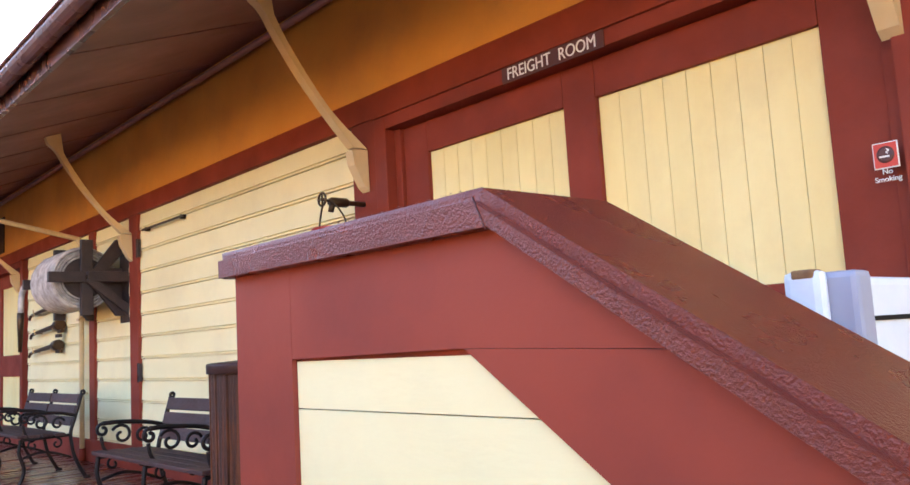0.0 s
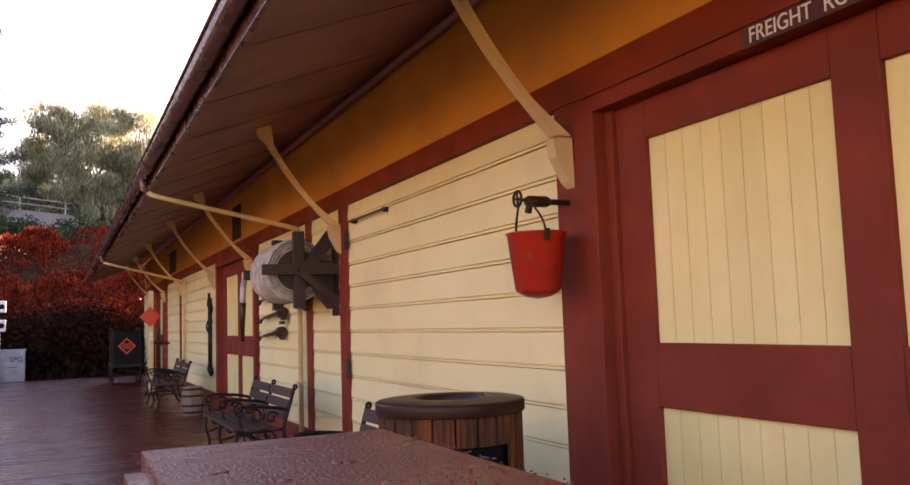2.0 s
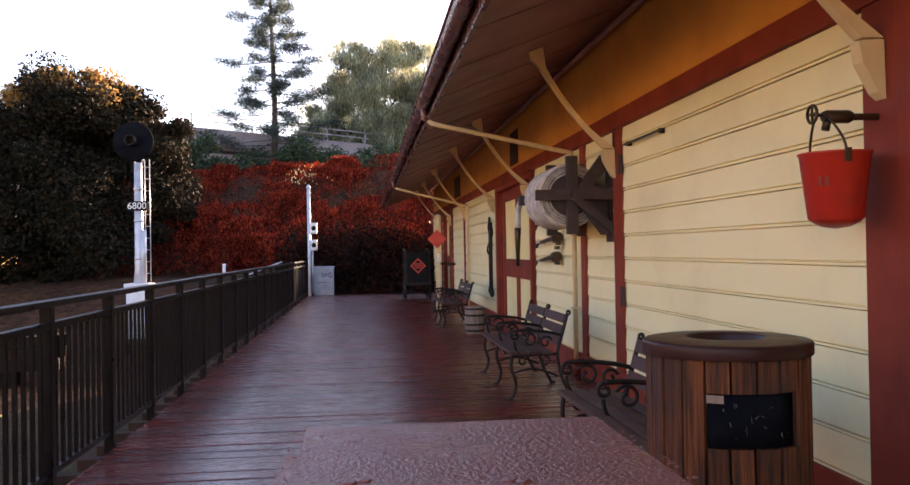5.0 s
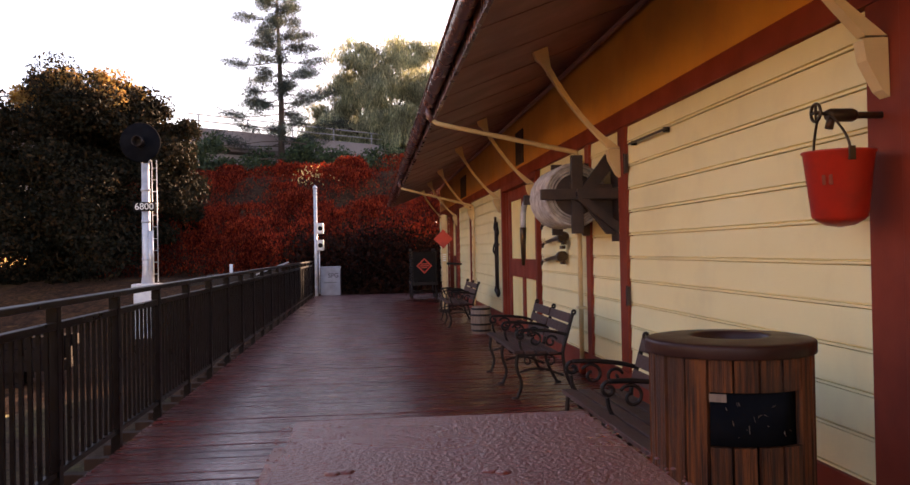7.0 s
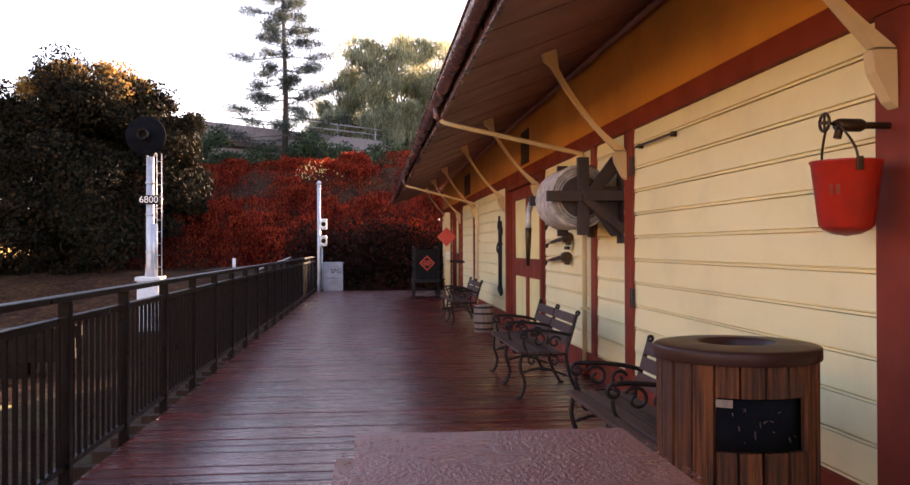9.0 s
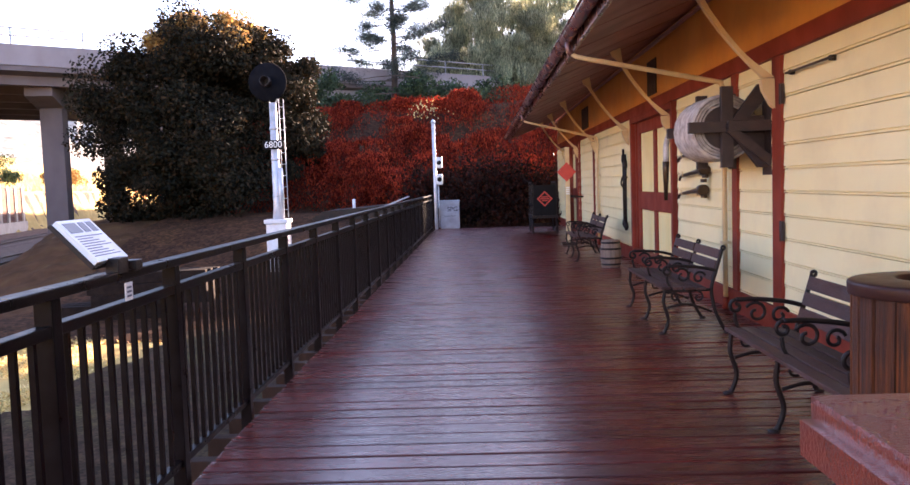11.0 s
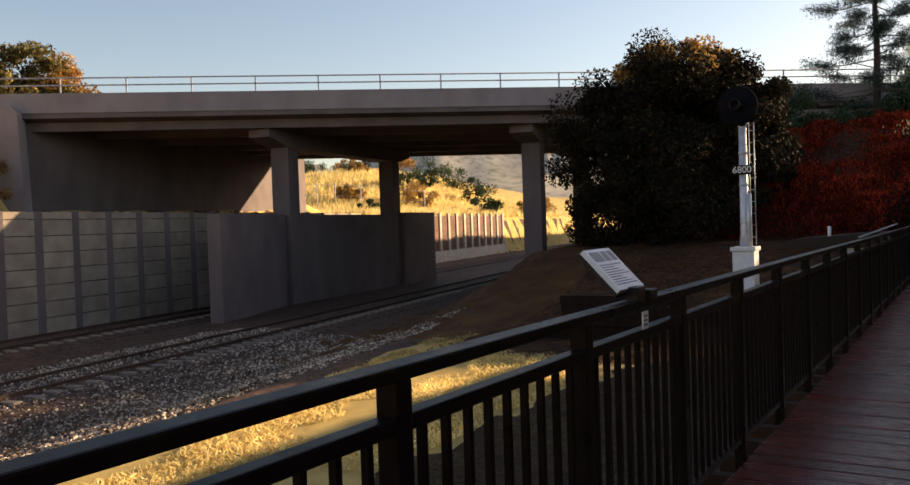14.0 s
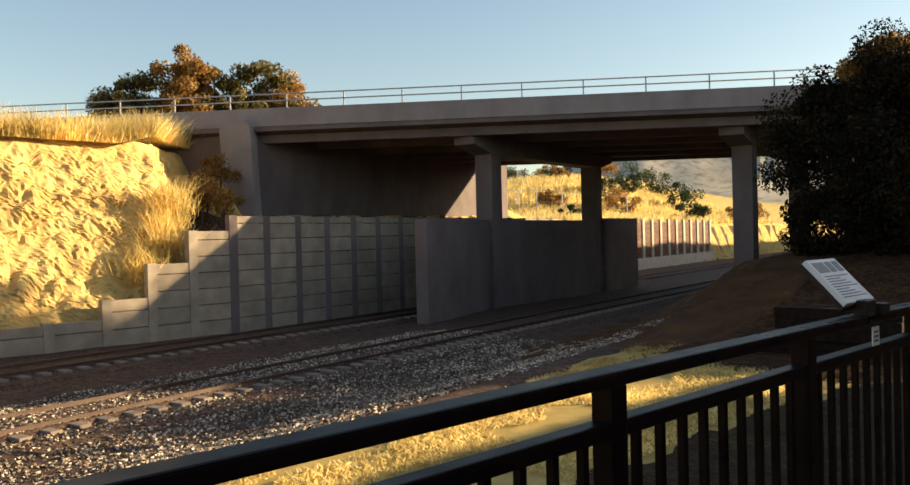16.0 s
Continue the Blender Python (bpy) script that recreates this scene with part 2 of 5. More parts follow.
GROUND = mat("dry_ground", (0.56, 0.4, 0.14), (0.42, 0.28, 0.095), 0.95, spec=0.15, scale=1.2, bump=0.8, fine=18, dirt=(0.22, 0.17, 0.055), dirt_amount=0.6, dirt_scale=0.8)
BLUFF = mat("sandstone_bluff", (0.66, 0.47, 0.18), (0.52, 0.34, 0.115), 0.95, scale=0.7, bump=1.0, fine=5, dirt=(0.32, 0.18, 0.07), dirt_amount=0.7, dirt_scale=0.9)
LAGGING = mat("timber_lagging", (0.15, 0.058, 0.032), (0.075, 0.03, 0.02), 0.85, scale=2, bump=0.4, fine=12, stretch=(0.4, 0.4, 3))
HILLS = mat("distant_hills", (0.6, 0.52, 0.42), (0.44, 0.39, 0.31), 1.0, scale=0.03, bump=0, dirt=(0.2, 0.2, 0.16), dirt_scale=0.14, dirt_amount=0.95, spec=0.0)
PALE_POST = mat("pale_concrete_posts", (0.6, 0.52, 0.42), (0.5, 0.42, 0.33), 0.85, scale=1.5, bump=0.2, fine=12)
BARK = mat("tree_bark", (0.09, 0.06, 0.045), (0.05, 0.035, 0.028), 0.9, scale=6, bump=0.8, fine=15, stretch=(1, 1, 0.3))
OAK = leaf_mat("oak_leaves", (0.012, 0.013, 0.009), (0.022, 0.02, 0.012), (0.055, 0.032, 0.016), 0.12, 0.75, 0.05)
REDVINE = leaf_mat("red_vine_leaves", (0.06, 0.007, 0.005), (0.2, 0.022, 0.012), (0.46, 0.066, 0.02), 0.42, 0.7, 0.06)
# vine leaves with the bank's shade put into their colour
SHADE_VINE = leaf_mat("shaded_vine_leaves", (0.014, 0.008, 0.006), (0.03, 0.012, 0.008), (0.07, 0.018, 0.01), 0.2, 0.7, 0.06)
PINE = leaf_mat("pine_needles", (0.035, 0.05, 0.05), (0.055, 0.075, 0.065), (0.11, 0.125, 0.09), 0.3)
PEPPER = leaf_mat("pepper_leaves", (0.12, 0.14, 0.1), (0.3, 0.32, 0.2), (0.58, 0.56, 0.36), 0.5)
DARKGREEN = leaf_mat("shrub_leaves", (0.025, 0.045, 0.025), (0.04, 0.065, 0.03), (0.08, 0.1, 0.04), 0.25)
DRYGRASS = leaf_mat("dry_grass", (0.6, 0.43, 0.15), (0.74, 0.58, 0.24), (0.84, 0.7, 0.34), 0.5)
OLIVE = leaf_mat("olive_scrub", (0.05, 0.05, 0.018), (0.12, 0.1, 0.035), (0.28, 0.2, 0.06), 0.35)
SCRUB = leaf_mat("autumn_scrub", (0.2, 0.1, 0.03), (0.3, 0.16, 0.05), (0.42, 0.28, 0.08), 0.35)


# ---- mesh helpers ----
def bx(bm, x0, x1, y0, y1, z0, z1):
    vs = [bm.verts.new(p) for p in ((x0, y0, z0), (x1, y0, z0), (x1, y1, z0), (x0, y1, z0), (x0, y0, z1), (x1, y0, z1), (x1, y1, z1), (x0, y1, z1))]
    for f in ((3, 2, 1, 0), (4, 5, 6, 7), (0, 1, 5, 4), (1, 2, 6, 5), (2, 3, 7, 6), (3, 0, 4, 7)):
        bm.faces.new([vs[i] for i in f])
    return vs


def box(x0, x1, y0, y1, z0, z1, bevel=0.0):
    bm = bmesh.new()
    bx(bm, x0, x1, y0, y1, z0, z1)
    if bevel:
        bmesh.ops.bevel(bm, geom=list(bm.edges), offset=bevel, segments=2, affect="EDGES", profile=0.6)
    return bm


def prism(poly, axis, a, b, bm=None, bevel=0.0):
    """A polygon of two coordinates pushed along an axis from a to b."""
    bm = bm or bmesh.new()

    def at(p, v):
        return {"x": (v, p[0], p[1]), "y": (p[0], v, p[1]), "z": (p[0], p[1], v)}[axis]

    lo, hi = [bm.verts.new(at(p, a)) for p in poly], [bm.verts.new(at(p, b)) for p in poly]
    n = len(poly)
    bm.faces.new(lo)
    bm.faces.new(hi[::-1])
    for i in range(n):
        bm.faces.new((lo[i], hi[i], hi[(i + 1) % n], lo[(i + 1) % n]))
    bmesh.ops.recalc_face_normals(bm, faces=list(bm.faces))
    if bevel:
        bmesh.ops.bevel(bm, geom=list(bm.edges), offset=bevel, segments=2, affect="EDGES")
    return bm


def tube(pts, r, n=8, bm=None, taper=1.0):
    """A round bar along a line of points."""
    bm = bm or bmesh.new()
    pts = [Vector(p) for p in pts]
    rings, up = [], None
    for i, p in enumerate(pts):
        d = (pts[min(i + 1, len(pts) - 1)] - pts[max(i - 1, 0)]).normalized()
        if up is None:
            up = d.orthogonal().normalized()
        up = (up - d * up.dot(d)).normalized()
        side = d.cross(up)
        rad = (r[i] if isinstance(r, (list, tuple)) else r * (1 + (taper - 1) * i / max(1, len(pts) - 1)))
        rings.append([bm.verts.new(p + rad * (math.cos(2 * math.pi * k / n) * up + math.sin(2 * math.pi * k / n) * side)) for k in range(n)])
    for a, b in zip(rings, rings[1:]):
        for k in range(n):
            bm.faces.new((a[k], a[(k + 1) % n], b[(k + 1) % n], b[k])).smooth = True
    bm.faces.new(rings[0][::-1])
    bm.faces.new(rings[-1])
    return bm


def lathe(prof, n=24, centre=(0, 0), bm=None):
    """A turned shape from pairs of radius and height, closed at both ends."""
    bm = bm or bmesh.new()
    rings = [[bm.verts.new((centre[0] + r * math.cos(2 * math.pi * k / n), centre[1] + r * math.sin(2 * math.pi * k / n), z)) for k in range(n)] for r, z in prof]
    for a, b in zip(rings, rings[1:]):
        for k in range(n):
            bm.faces.new((a[k], a[(k + 1) % n], b[(k + 1) % n], b[k])).smooth = True
    bm.faces.new(rings[0][::-1])
    bm.faces.new(rings[-1])
    return bm


def curve(ctrl, steps=8):
    """A smooth line through control points."""
    c = [Vector(p) for p in ctrl]
    c = [2 * c[0] - c[1]] + c + [2 * c[-1] - c[-2]]
    out = []
    for i in range(1, len(c) - 2):
        for s in range(steps):
            t = s / steps
            out.append(0.5 * (2 * c[i] + (c[i + 1] - c[i - 1]) * t + (2 * c[i - 1] - 5 * c[i] + 4 * c[i + 1] - c[i + 2]) * t * t + (3 * c[i] - c[i - 1] - 3 * c[i + 1] + c[i + 2]) * t ** 3))
    return out + [c[-2]]


def spiral(cx, cz, r0, r1, a0, a1, y=0.0, n=18):
    return [(cx + (r0 + (r1 - r0) * i / n) * math.cos(radians(a0 + (a1 - a0) * i / n)), y, cz + (r0 + (r1 - r0) * i / n) * math.sin(radians(a0 + (a1 - a0) * i / n))) for i in range(n + 1)]


def mesh_of(bm, material):
    me = bpy.data.meshes.new("m")
    bm.to_mesh(me)
    bm.free()
    me.materials.append(material)
    return me


def part(name, bm, material, parent, label="", kind=""):
    """One mesh object under a thing or a part."""
    me = bm if isinstance(bm, bpy.types.Mesh) else mesh_of(bm, material)
    ob = new(name, me)
    me.name = name
    ob.parent = parent
    return tagged(ob, label, kind=kind)


def thing(name, label, category, at=(0, 0, 0), group="", kind="", turn=0.0):
    ob = new(name)
    ob.matrix_basis = pose(*at, 0, 0, turn)
    return tagged(ob, label, category, group, kind)


def solid(name, bm, material, label, category, group="", kind=""):
    ob = new(name, mesh_of(bm, material))
    ob.data.name = name
    return tagged(ob, label, category, group, kind)


def letters(name, text, size, material, m, parent, depth=0.002):
    cu = bpy.data.curves.new(name, "FONT")
    cu.body, cu.size, cu.extrude, cu.align_x, cu.align_y = text, size, depth, "CENTER", "CENTER"
    tmp = bpy.data.objects.new("tmp", cu)
    scene.collection.objects.link(tmp)
    bpy.context.view_layer.update()
    me = bpy.data.meshes.new_from_object(tmp.evaluated_get(bpy.context.evaluated_depsgraph_get()))
    bpy.data.objects.remove(tmp)
    me.materials.clear()
    me.materials.append(material)
    ob = new(name, me)
    ob.parent = parent
    ob.matrix_basis = m
    return ob


def pydata(name, verts, faces, material, smooth=False):
    me = bpy.data.meshes.new(name)
    me.from_pydata(verts, [], faces)
    me.materials.append(material)
    if smooth:
        me.polygons.foreach_set("use_smooth", [True] * len(me.polygons))
    return me


def quads(name, centres, sizes, material, rng, flat=0.0, droop=0.0, aspect=0.5):
    """Many small leaves: one folded pair of triangles each, at the centres given."""
    n = len(centres)
    c = np.asarray(centres, float)
    a = rng.normal(size=(n, 3))
    if droop:
        a = a * (1 - droop) + np.array([0, 0, -1.0]) * droop * 2
    a /= np.linalg.norm(a, axis=1, keepdims=True)
    b = np.cross(a, rng.normal(size=(n, 3)))
    b /= np.linalg.norm(b, axis=1, keepdims=True) + 1e-9
    s = np.asarray(sizes, float).reshape(-1, 1) * np.ones((n, 1))
    v = np.stack([c - a * s, c + b * s * aspect, c + a * s, c - b * s * aspect], 1).reshape(-1, 3)
    f = np.arange(4 * n).reshape(-1, 4)
    return pydata(name, v.tolist(), f.tolist(), material)


def clump_points(rng, clumps, per, spread=1.0):
    """Points near the skin of many ellipsoid clumps (x, y, z, r)."""
    out = []
    for x, y, z, r in clumps:
        d = rng.normal(size=(per, 3))
        d /= np.linalg.norm(d, axis=1, keepdims=True)
        out.append(np.array([x, y, z]) + d * r * (rng.random((per, 1)) ** 0.45) * spread * np.array([1, 1, 0.8]))
    return np.concatenate(out)


# ---- the deck and its stairs ----
WALL, EDGE, RAIL = 3.0, -1.12, -1.17
Y0, Y1 = -3.0, 28.4

floor = solid("floor", box(EDGE + 0.02, WALL + 0.1, 2.2, Y1, -0.16, -0.04), TIMBER, "dark timber joist bed under the deck boards", "deck", kind="structure")
stairs = thing("stairs", "dark red painted wooden stairs down from the deck", "stairs", kind="structure")
for i in range(8):
    part("step", box(EDGE, 0.60, 2.2 - 0.3 * (i + 1), 2.2 - 0.3 * i + 0.02, -0.175 * (i + 1) - 0.05, -0.175 * (i + 1), 0.008), DECK, stairs)
part("stringer", prism([(2.2, -0.2), (-0.3, -1.66), (-0.3, -1.8), (2.2, -1.8)], "x", EDGE, 0.60), TIMBER, stairs)
side_floor = solid("floor_side", box(0.86, WALL + 0.1, Y0, 2.19, -0.16, -0.03), DECK, "dark red painted landing beside the freight door", "deck", kind="structure")
beam = solid("rim_beam", box(EDGE - 0.02, EDGE + 0.06, 2.2, Y1, -0.40, -0.165), TIMBER, "dark timber beam along the deck edge", "beam", kind="structure")
for i in range(62):
    y = 2.5 + 0.42 * i
    part("joist_end", box(-1.34, EDGE + 0.05, y, y + 0.09, -0.165, -0.05, 0.006) if i == 0 else floor.children[0].data, TIMBER, floor)
    if i:
        floor.children[-1].location = (0, 0.42 * i, 0)
for i in range(11):
    part("pile", box(-1.02, -0.82, 3 + 2.5 * i, 3.2 + 2.5 * i, -1.7, -0.16), TIMBER, beam)

# ---- the depot: walls, doors, roof ----
building = solid("wall_back", box(9.6, 9.8, Y0, 29.6, -1.5, 3.6), CREAM, "cream painted back wall of the depot", "wall", kind="structure")
wall = solid("wall_west", box(WALL + 0.16, WALL + 0.3, Y0, 29.6, -1.5, 3.75), TIMBER, "cream clapboard depot wall with barn red trim", "wall", kind="structure")
for name, y in (("wall_south", Y0), ("wall_north", 29.4)):
    solid(name, prism([(WALL + 0.3, -1.5), (9.6, -1.5), (9.6, 3.6), (6.5, 4.75), (WALL + 0.3, 3.5)], "y", y, y + 0.2), CREAM, "cream painted gable end wall of the depot", "wall", kind="structure")


def siding(y0, y1, z0, z1, pitch=0.2065):
    """Horizontal boards with a bead along the lower edge, one object each."""
    k, z = 0, z0
    while z < z1 - 0.02:
        top = min(z0 + pitch * (k + 1), z1)
        h = top - z
        prof = [(WALL + 0.16, 0.0), (WALL - 0.004, 0.0), (WALL - 0.004, 0.012), (WALL + 0.012, 0.014), (WALL + 0.012, 0.02), (WALL - 0.006, 0.023), (WALL + 0.004, h - 0.007), (WALL + 0.03, h - 0.006), (WALL + 0.03, h), (WALL + 0.16, h)]
        ob = part("board", prism(prof, "y", y0, y1), CREAM, wall)
        ob.location.z = z
        k, z = k + 1, top


for a, b in ((5.11, 8.78), (9.0, 10.03), (10.2, 12.68), (16.08, 20.6), (20.75, 23.7), (25.9, 29.6), (Y0, 1.55)):
    siding(a, b, 0.225, 2.45)
trim = solid("trim", box(WALL - 0.035, WALL + 0.16, Y0, 29.6, 2.45, 2.61, 0.006), RED, "barn red header board along the depot wall", "trim", kind="structure")
baseboard = solid("baseboard", box(WALL - 0.03, WALL + 0.16, Y0, 29.6, -0.03, 0.225, 0.006), RED, "barn red skirting board along the depot wall", "baseboard", kind="structure")
for a, b in ((8.78, 9.0), (10.03, 10.2), (20.6, 20.75), (23.7, 23.92), (4.862, 5.11), (25.7, 25.9)):
    part("upright", box(WALL - 0.03, WALL + 0.155, a, b, 0.227, 2.448, 0.006), RED, trim)
frieze = solid("frieze", box(WALL + 0.02, WALL + 0.16, Y0, 29.6, 2.612, 3.6), FRIEZE, "ochre painted frieze boards under the eaves", "wall", kind="structure")
for a, b in ((13.98, 14.62), (21.7, 22.9)):
    part("vent", box(WALL + 0.005, WALL + 0.03, a, b, 2.68, 3.2), REELWOOD, frieze, "dark louvred vent opening")
solid("rear_trim", box(9.58, 9.62, Y0, 29.6, 2.4, 2.6), RED, "barn red rear trim board", "trim", kind="structure")


def freight_door(name, yc, label, sign=False):
    """A double panelled plank door in a deep red frame; its middle at yc."""
    d = thing(name, label, "door", at=(0, yc, 0), kind="structure")
    X = WALL + 0.07
    hw = 1.45
    for s in (-1, 1):
        a, b = sorted((s * hw, s * (hw + 0.115)))
        part("casing", box(WALL - 0.04, WALL + 0.15, a, b, 0.0, 2.448, 0.008), RED, d)
        a, b = sorted((s * (hw - 0.06), s * hw))
        part("jamb", box(WALL + 0.03, WALL + 0.15, a, b, 0.0, 2.353, 0.006), RED, d)
    part("header", box(WALL - 0.04, WALL + 0.15, -hw, hw, 2.353, 2.448, 0.006), RED, d)
    part("drip_moulding", box(WALL - 0.058, WALL - 0.041, -hw - 0.115, hw + 0.115, 2.432, 2.447, 0.004), RED, d)
    leaf = part("leaf", box(X + 0.03, X + 0.075, -hw + 0.06, hw - 0.06, 0.02, 2.35), RED, d)
    # frame bars standing proud of the planks
    for a, b, z0, z1 in ((-1.389, -1.17, 0.02, 2.35), (1.17, 1.389, 0.02, 2.35), (-0.088, 0.113, 0.02, 2.35)):
        part("stile", box(X - 0.014, X + 0.028, a, b, z0, z1, 0.006), RED, d)
    for z0, z1 in ((0.02, 0.2), (0.905, 1.2), (2.165, 2.35)):
        for a, b in ((-1.169, -0.089), (0.114, 1.169)):
            part("rail", box(X - 0.014, X + 0.028, a, b, z0, z1, 0.006), RED, d)
    for a, wide in ((-1.17, 1.082), (0.113, 1.06)):
        for z0, z1 in ((0.2, 0.905), (1.2, 2.165)):
            for i in range(9):
                w = wide / 9
                part("plank", box(X + 0.012, X + 0.032, a + w * i + 0.0015, a + w * (i + 1) - 0.0015, z0, z1, 0.0), CREAM_PANEL, d)
    return d


door_1 = freight_door("door_1", 3.29, "barn red framed freight door with cream plank panels")
door_2 = freight_door("door_2", 14.38, "barn red framed waiting room door with cream panels")
door_3 = freight_door("door_3", 24.8, "barn red framed end door with cream panels")

room_sign = thing("door_sign", "dark plaque lettered FREIGHT ROOM over the door", "sign", at=(WALL - 0.048, 3.38, 2.388))
part("plate", box(-0.004, 0.004, -0.335, 0.325, -0.042, 0.042), PLAQUE, room_sign)
for word, dy in (("FREIGHT", 0.137), ("ROOM", -0.178)):
    letters("lettering", word, 0.086, LETTER, Matrix.Translation((-0.0055, dy, -0.002)) @ pose(0, 0, 0, 90, 0, -90) @ Matrix.Diagonal((0.9, 1, 1, 1)), room_sign)
smoke = thing("smoking_sign", "small red and white No Smoking sign on red casing", "sign", at=(WALL - 0.043, 1.896, 1.6))
part("plate", box(-0.003, 0.003, -0.042, 0.042, -0.046, 0.046, 0.002), LETTER, smoke)
part("red_field", box(-0.005, -0.002, -0.038, 0.038, -0.042, 0.042), SIGN_RED, smoke, "red field")
part("dark_disc", lathe([(0.03, 0.0), (0.029, 0.0015), (0.02, 0.002)], 20), PLAQUE, smoke).matrix_basis = pose(-0.005, 0, 0.002, 0, -90, 0)
part("bar", box(-0.0085, -0.006, -0.014, 0.02, -0.008, -0.002), LETTER, smoke)
part("smoke_mark", tube(curve([(-0.0075, -0.01, 0.004), (-0.0075, -0.004, 0.01), (-0.0075, -0.013, 0.014), (-0.0075, -0.006, 0.021)], 4), 0.0022, 5), LETTER, smoke)
letters("lettering", "No\nSmoking", 0.026, LETTER, Matrix.Translation((-0.002, 0, -0.07)) @ pose(0, 0, 0, 90, 0, -90), smoke)

# roof
EAVE_X, EAVE_Z, SLOPE = 1.42, 2.86, 0.385


def soffit_z(x):
    return EAVE_Z + (x - EAVE_X) * SLOPE


bm = prism([(EAVE_X, EAVE_Z), (WALL + 0.2, soffit_z(WALL + 0.2)), (WALL + 0.2, soffit_z(WALL + 0.2) + 0.03), (EAVE_X, EAVE_Z + 0.03)], "y", Y0 - 0.5, 29.9)
for i in range(26):
    y = Y0 + 0.1 + 1.25 * i
    prism([(EAVE_X, EAVE_Z - 0.008), (2.96, soffit_z(2.96) - 0.008), (2.96, soffit_z(2.96)), (EAVE_X, EAVE_Z)], "y", y, y + 0.03, bm)
ceiling = solid("ceiling", bm, SOFFIT, "maroon boarded soffit under the overhanging eaves", "ceiling", kind="structure")
roof = solid("roof", prism([(EAVE_X - 0.03, EAVE_Z + 0.035), (6.5, soffit_z(6.5) + 0.03), (11.3, soffit_z(1.7)), (11.3, soffit_z(1.7) + 0.1), (6.5, soffit_z(6.5) + 0.16), (EAVE_X - 0.03, EAVE_Z + 0.13)], "y", Y0 - 0.5, 29.9), ROOF, "grey shingled gable roof of the depot", "roof", kind="structure")
part("fascia", box(EAVE_X - 0.035, EAVE_X - 0.002, Y0 - 0.5, 29.9, EAVE_Z - 0.06, EAVE_Z + 0.12, 0.004), GUTTER, roof)
gut = bmesh.new()
n = 10
ring = [(EAVE_X - 0.1 + 0.065 * math.cos(math.pi * (1 + k / n)), EAVE_Z + 0.09 + 0.085 * math.sin(math.pi * (1 + k / n))) for k in range(n + 1)]
inner = [(x * 0.94 + 0.06 * (EAVE_X - 0.1), z + 0.006) for x, z in ring][::-1]
prism(ring + inner, "y", Y0 - 0.5, 29.9, gut)
for f in gut.faces:
    f.smooth = False
gutter = part("gutter", gut, GUTTER, roof, "brown painted metal gutter")
part("gutter_lip", tube([(EAVE_X - 0.168, Y0 - 0.5, EAVE_Z + 0.092), (EAVE_X - 0.168, 29.9, EAVE_Z + 0.092)], 0.012, 8), GUTTER, gutter)
purlin = solid("purlin", tube([(2.93, Y0, 3.36), (2.93, 29.6, 3.36)], 0.028, 10), SOFFIT, "brown conduit running under the soffit", "conduit")


def bracket(y):
    """A sawn eave brace, curved, from the wall up to the soffit."""
    b = thing("eave_bracket", "cream painted curved wooden eave bracket on the wall", "bracket", at=(0, y, 0), group="eave brackets")
    out = [(2.965, 2.0), (2.93, 2.03), (2.86, 2.16), (2.845, 2.25)] + [(p[0], p[2]) for p in curve([(2.86, 0, 2.27), (2.70, 0, 2.44), (2.52, 0, 2.65), (2.36, 0, 2.875), (2.27, 0, 3.02), (2.2, 0, 3.08)], 5)]
    back = [(2.18, soffit_z(2.18) - 0.008), (2.31, soffit_z(2.31) - 0.008)] + [(p[0], p[2]) for p in curve([(2.335, 0, 3.01), (2.42, 0, 2.86), (2.56, 0, 2.66), (2.73, 0, 2.46), (2.962, 0, 2.27)], 5)]
    part("brace", prism(out[4:] + back, "y", -0.034, 0.034), PIPE, b)
    part("foot", prism(out[:4] + [(2.858, 2.258), (2.961, 2.262)], "y", -0.038, 0.038), PIPE, b)
    return b


for y in (-2.0, 1.83, 4.965, 8.93, 12.95, 16.08, 20.1, 23.5, 26.6):
    bracket(y)


def downpipe(y, zt):
    p = thing("downpipe", "cream painted rain pipe from gutter to deck", "pipe", group="rain pipes")
    part("pipe_run", tube([(EAVE_X - 0.1, y + 0.02, EAVE_Z + 0.02), (EAVE_X - 0.1, y + 0.02, EAVE_Z - 0.08), (EAVE_X - 0.02, y, EAVE_Z - 0.14), *curve([(EAVE_X + 0.1, y, EAVE_Z - 0.17), (2.8, y, zt + 0.06), (2.9, y, zt + 0.03), (2.935, y, zt - 0.06), (2.935, y, zt - 0.2)], 5), (2.935, y, 0.12)], 0.026, 10), PIPE, p)
    part("boot", tube([(2.935, y, 0.0), (2.935, y, 0.13)], 0.036, 10), RED, p)
    part("outlet", tube([(EAVE_X - 0.1, y + 0.02, EAVE_Z + 0.03), (EAVE_X - 0.1, y + 0.02, EAVE_Z - 0.06), (EAVE_X - 0.06, y + 0.01, EAVE_Z - 0.12)], 0.033, 10), GUTTER, p, "brown gutter outlet")
    for z in (0.7, 1.5):
        part("strap", box(2.895, 2.985, y - 0.045, y + 0.045, z, z + 0.025), PIPE, p)


downpipe(10.33, 2.36)
downpipe(19.7, 2.30)


# ---- the parapet beside the stairs ----
PX0, PX1 = 0.635, 0.845
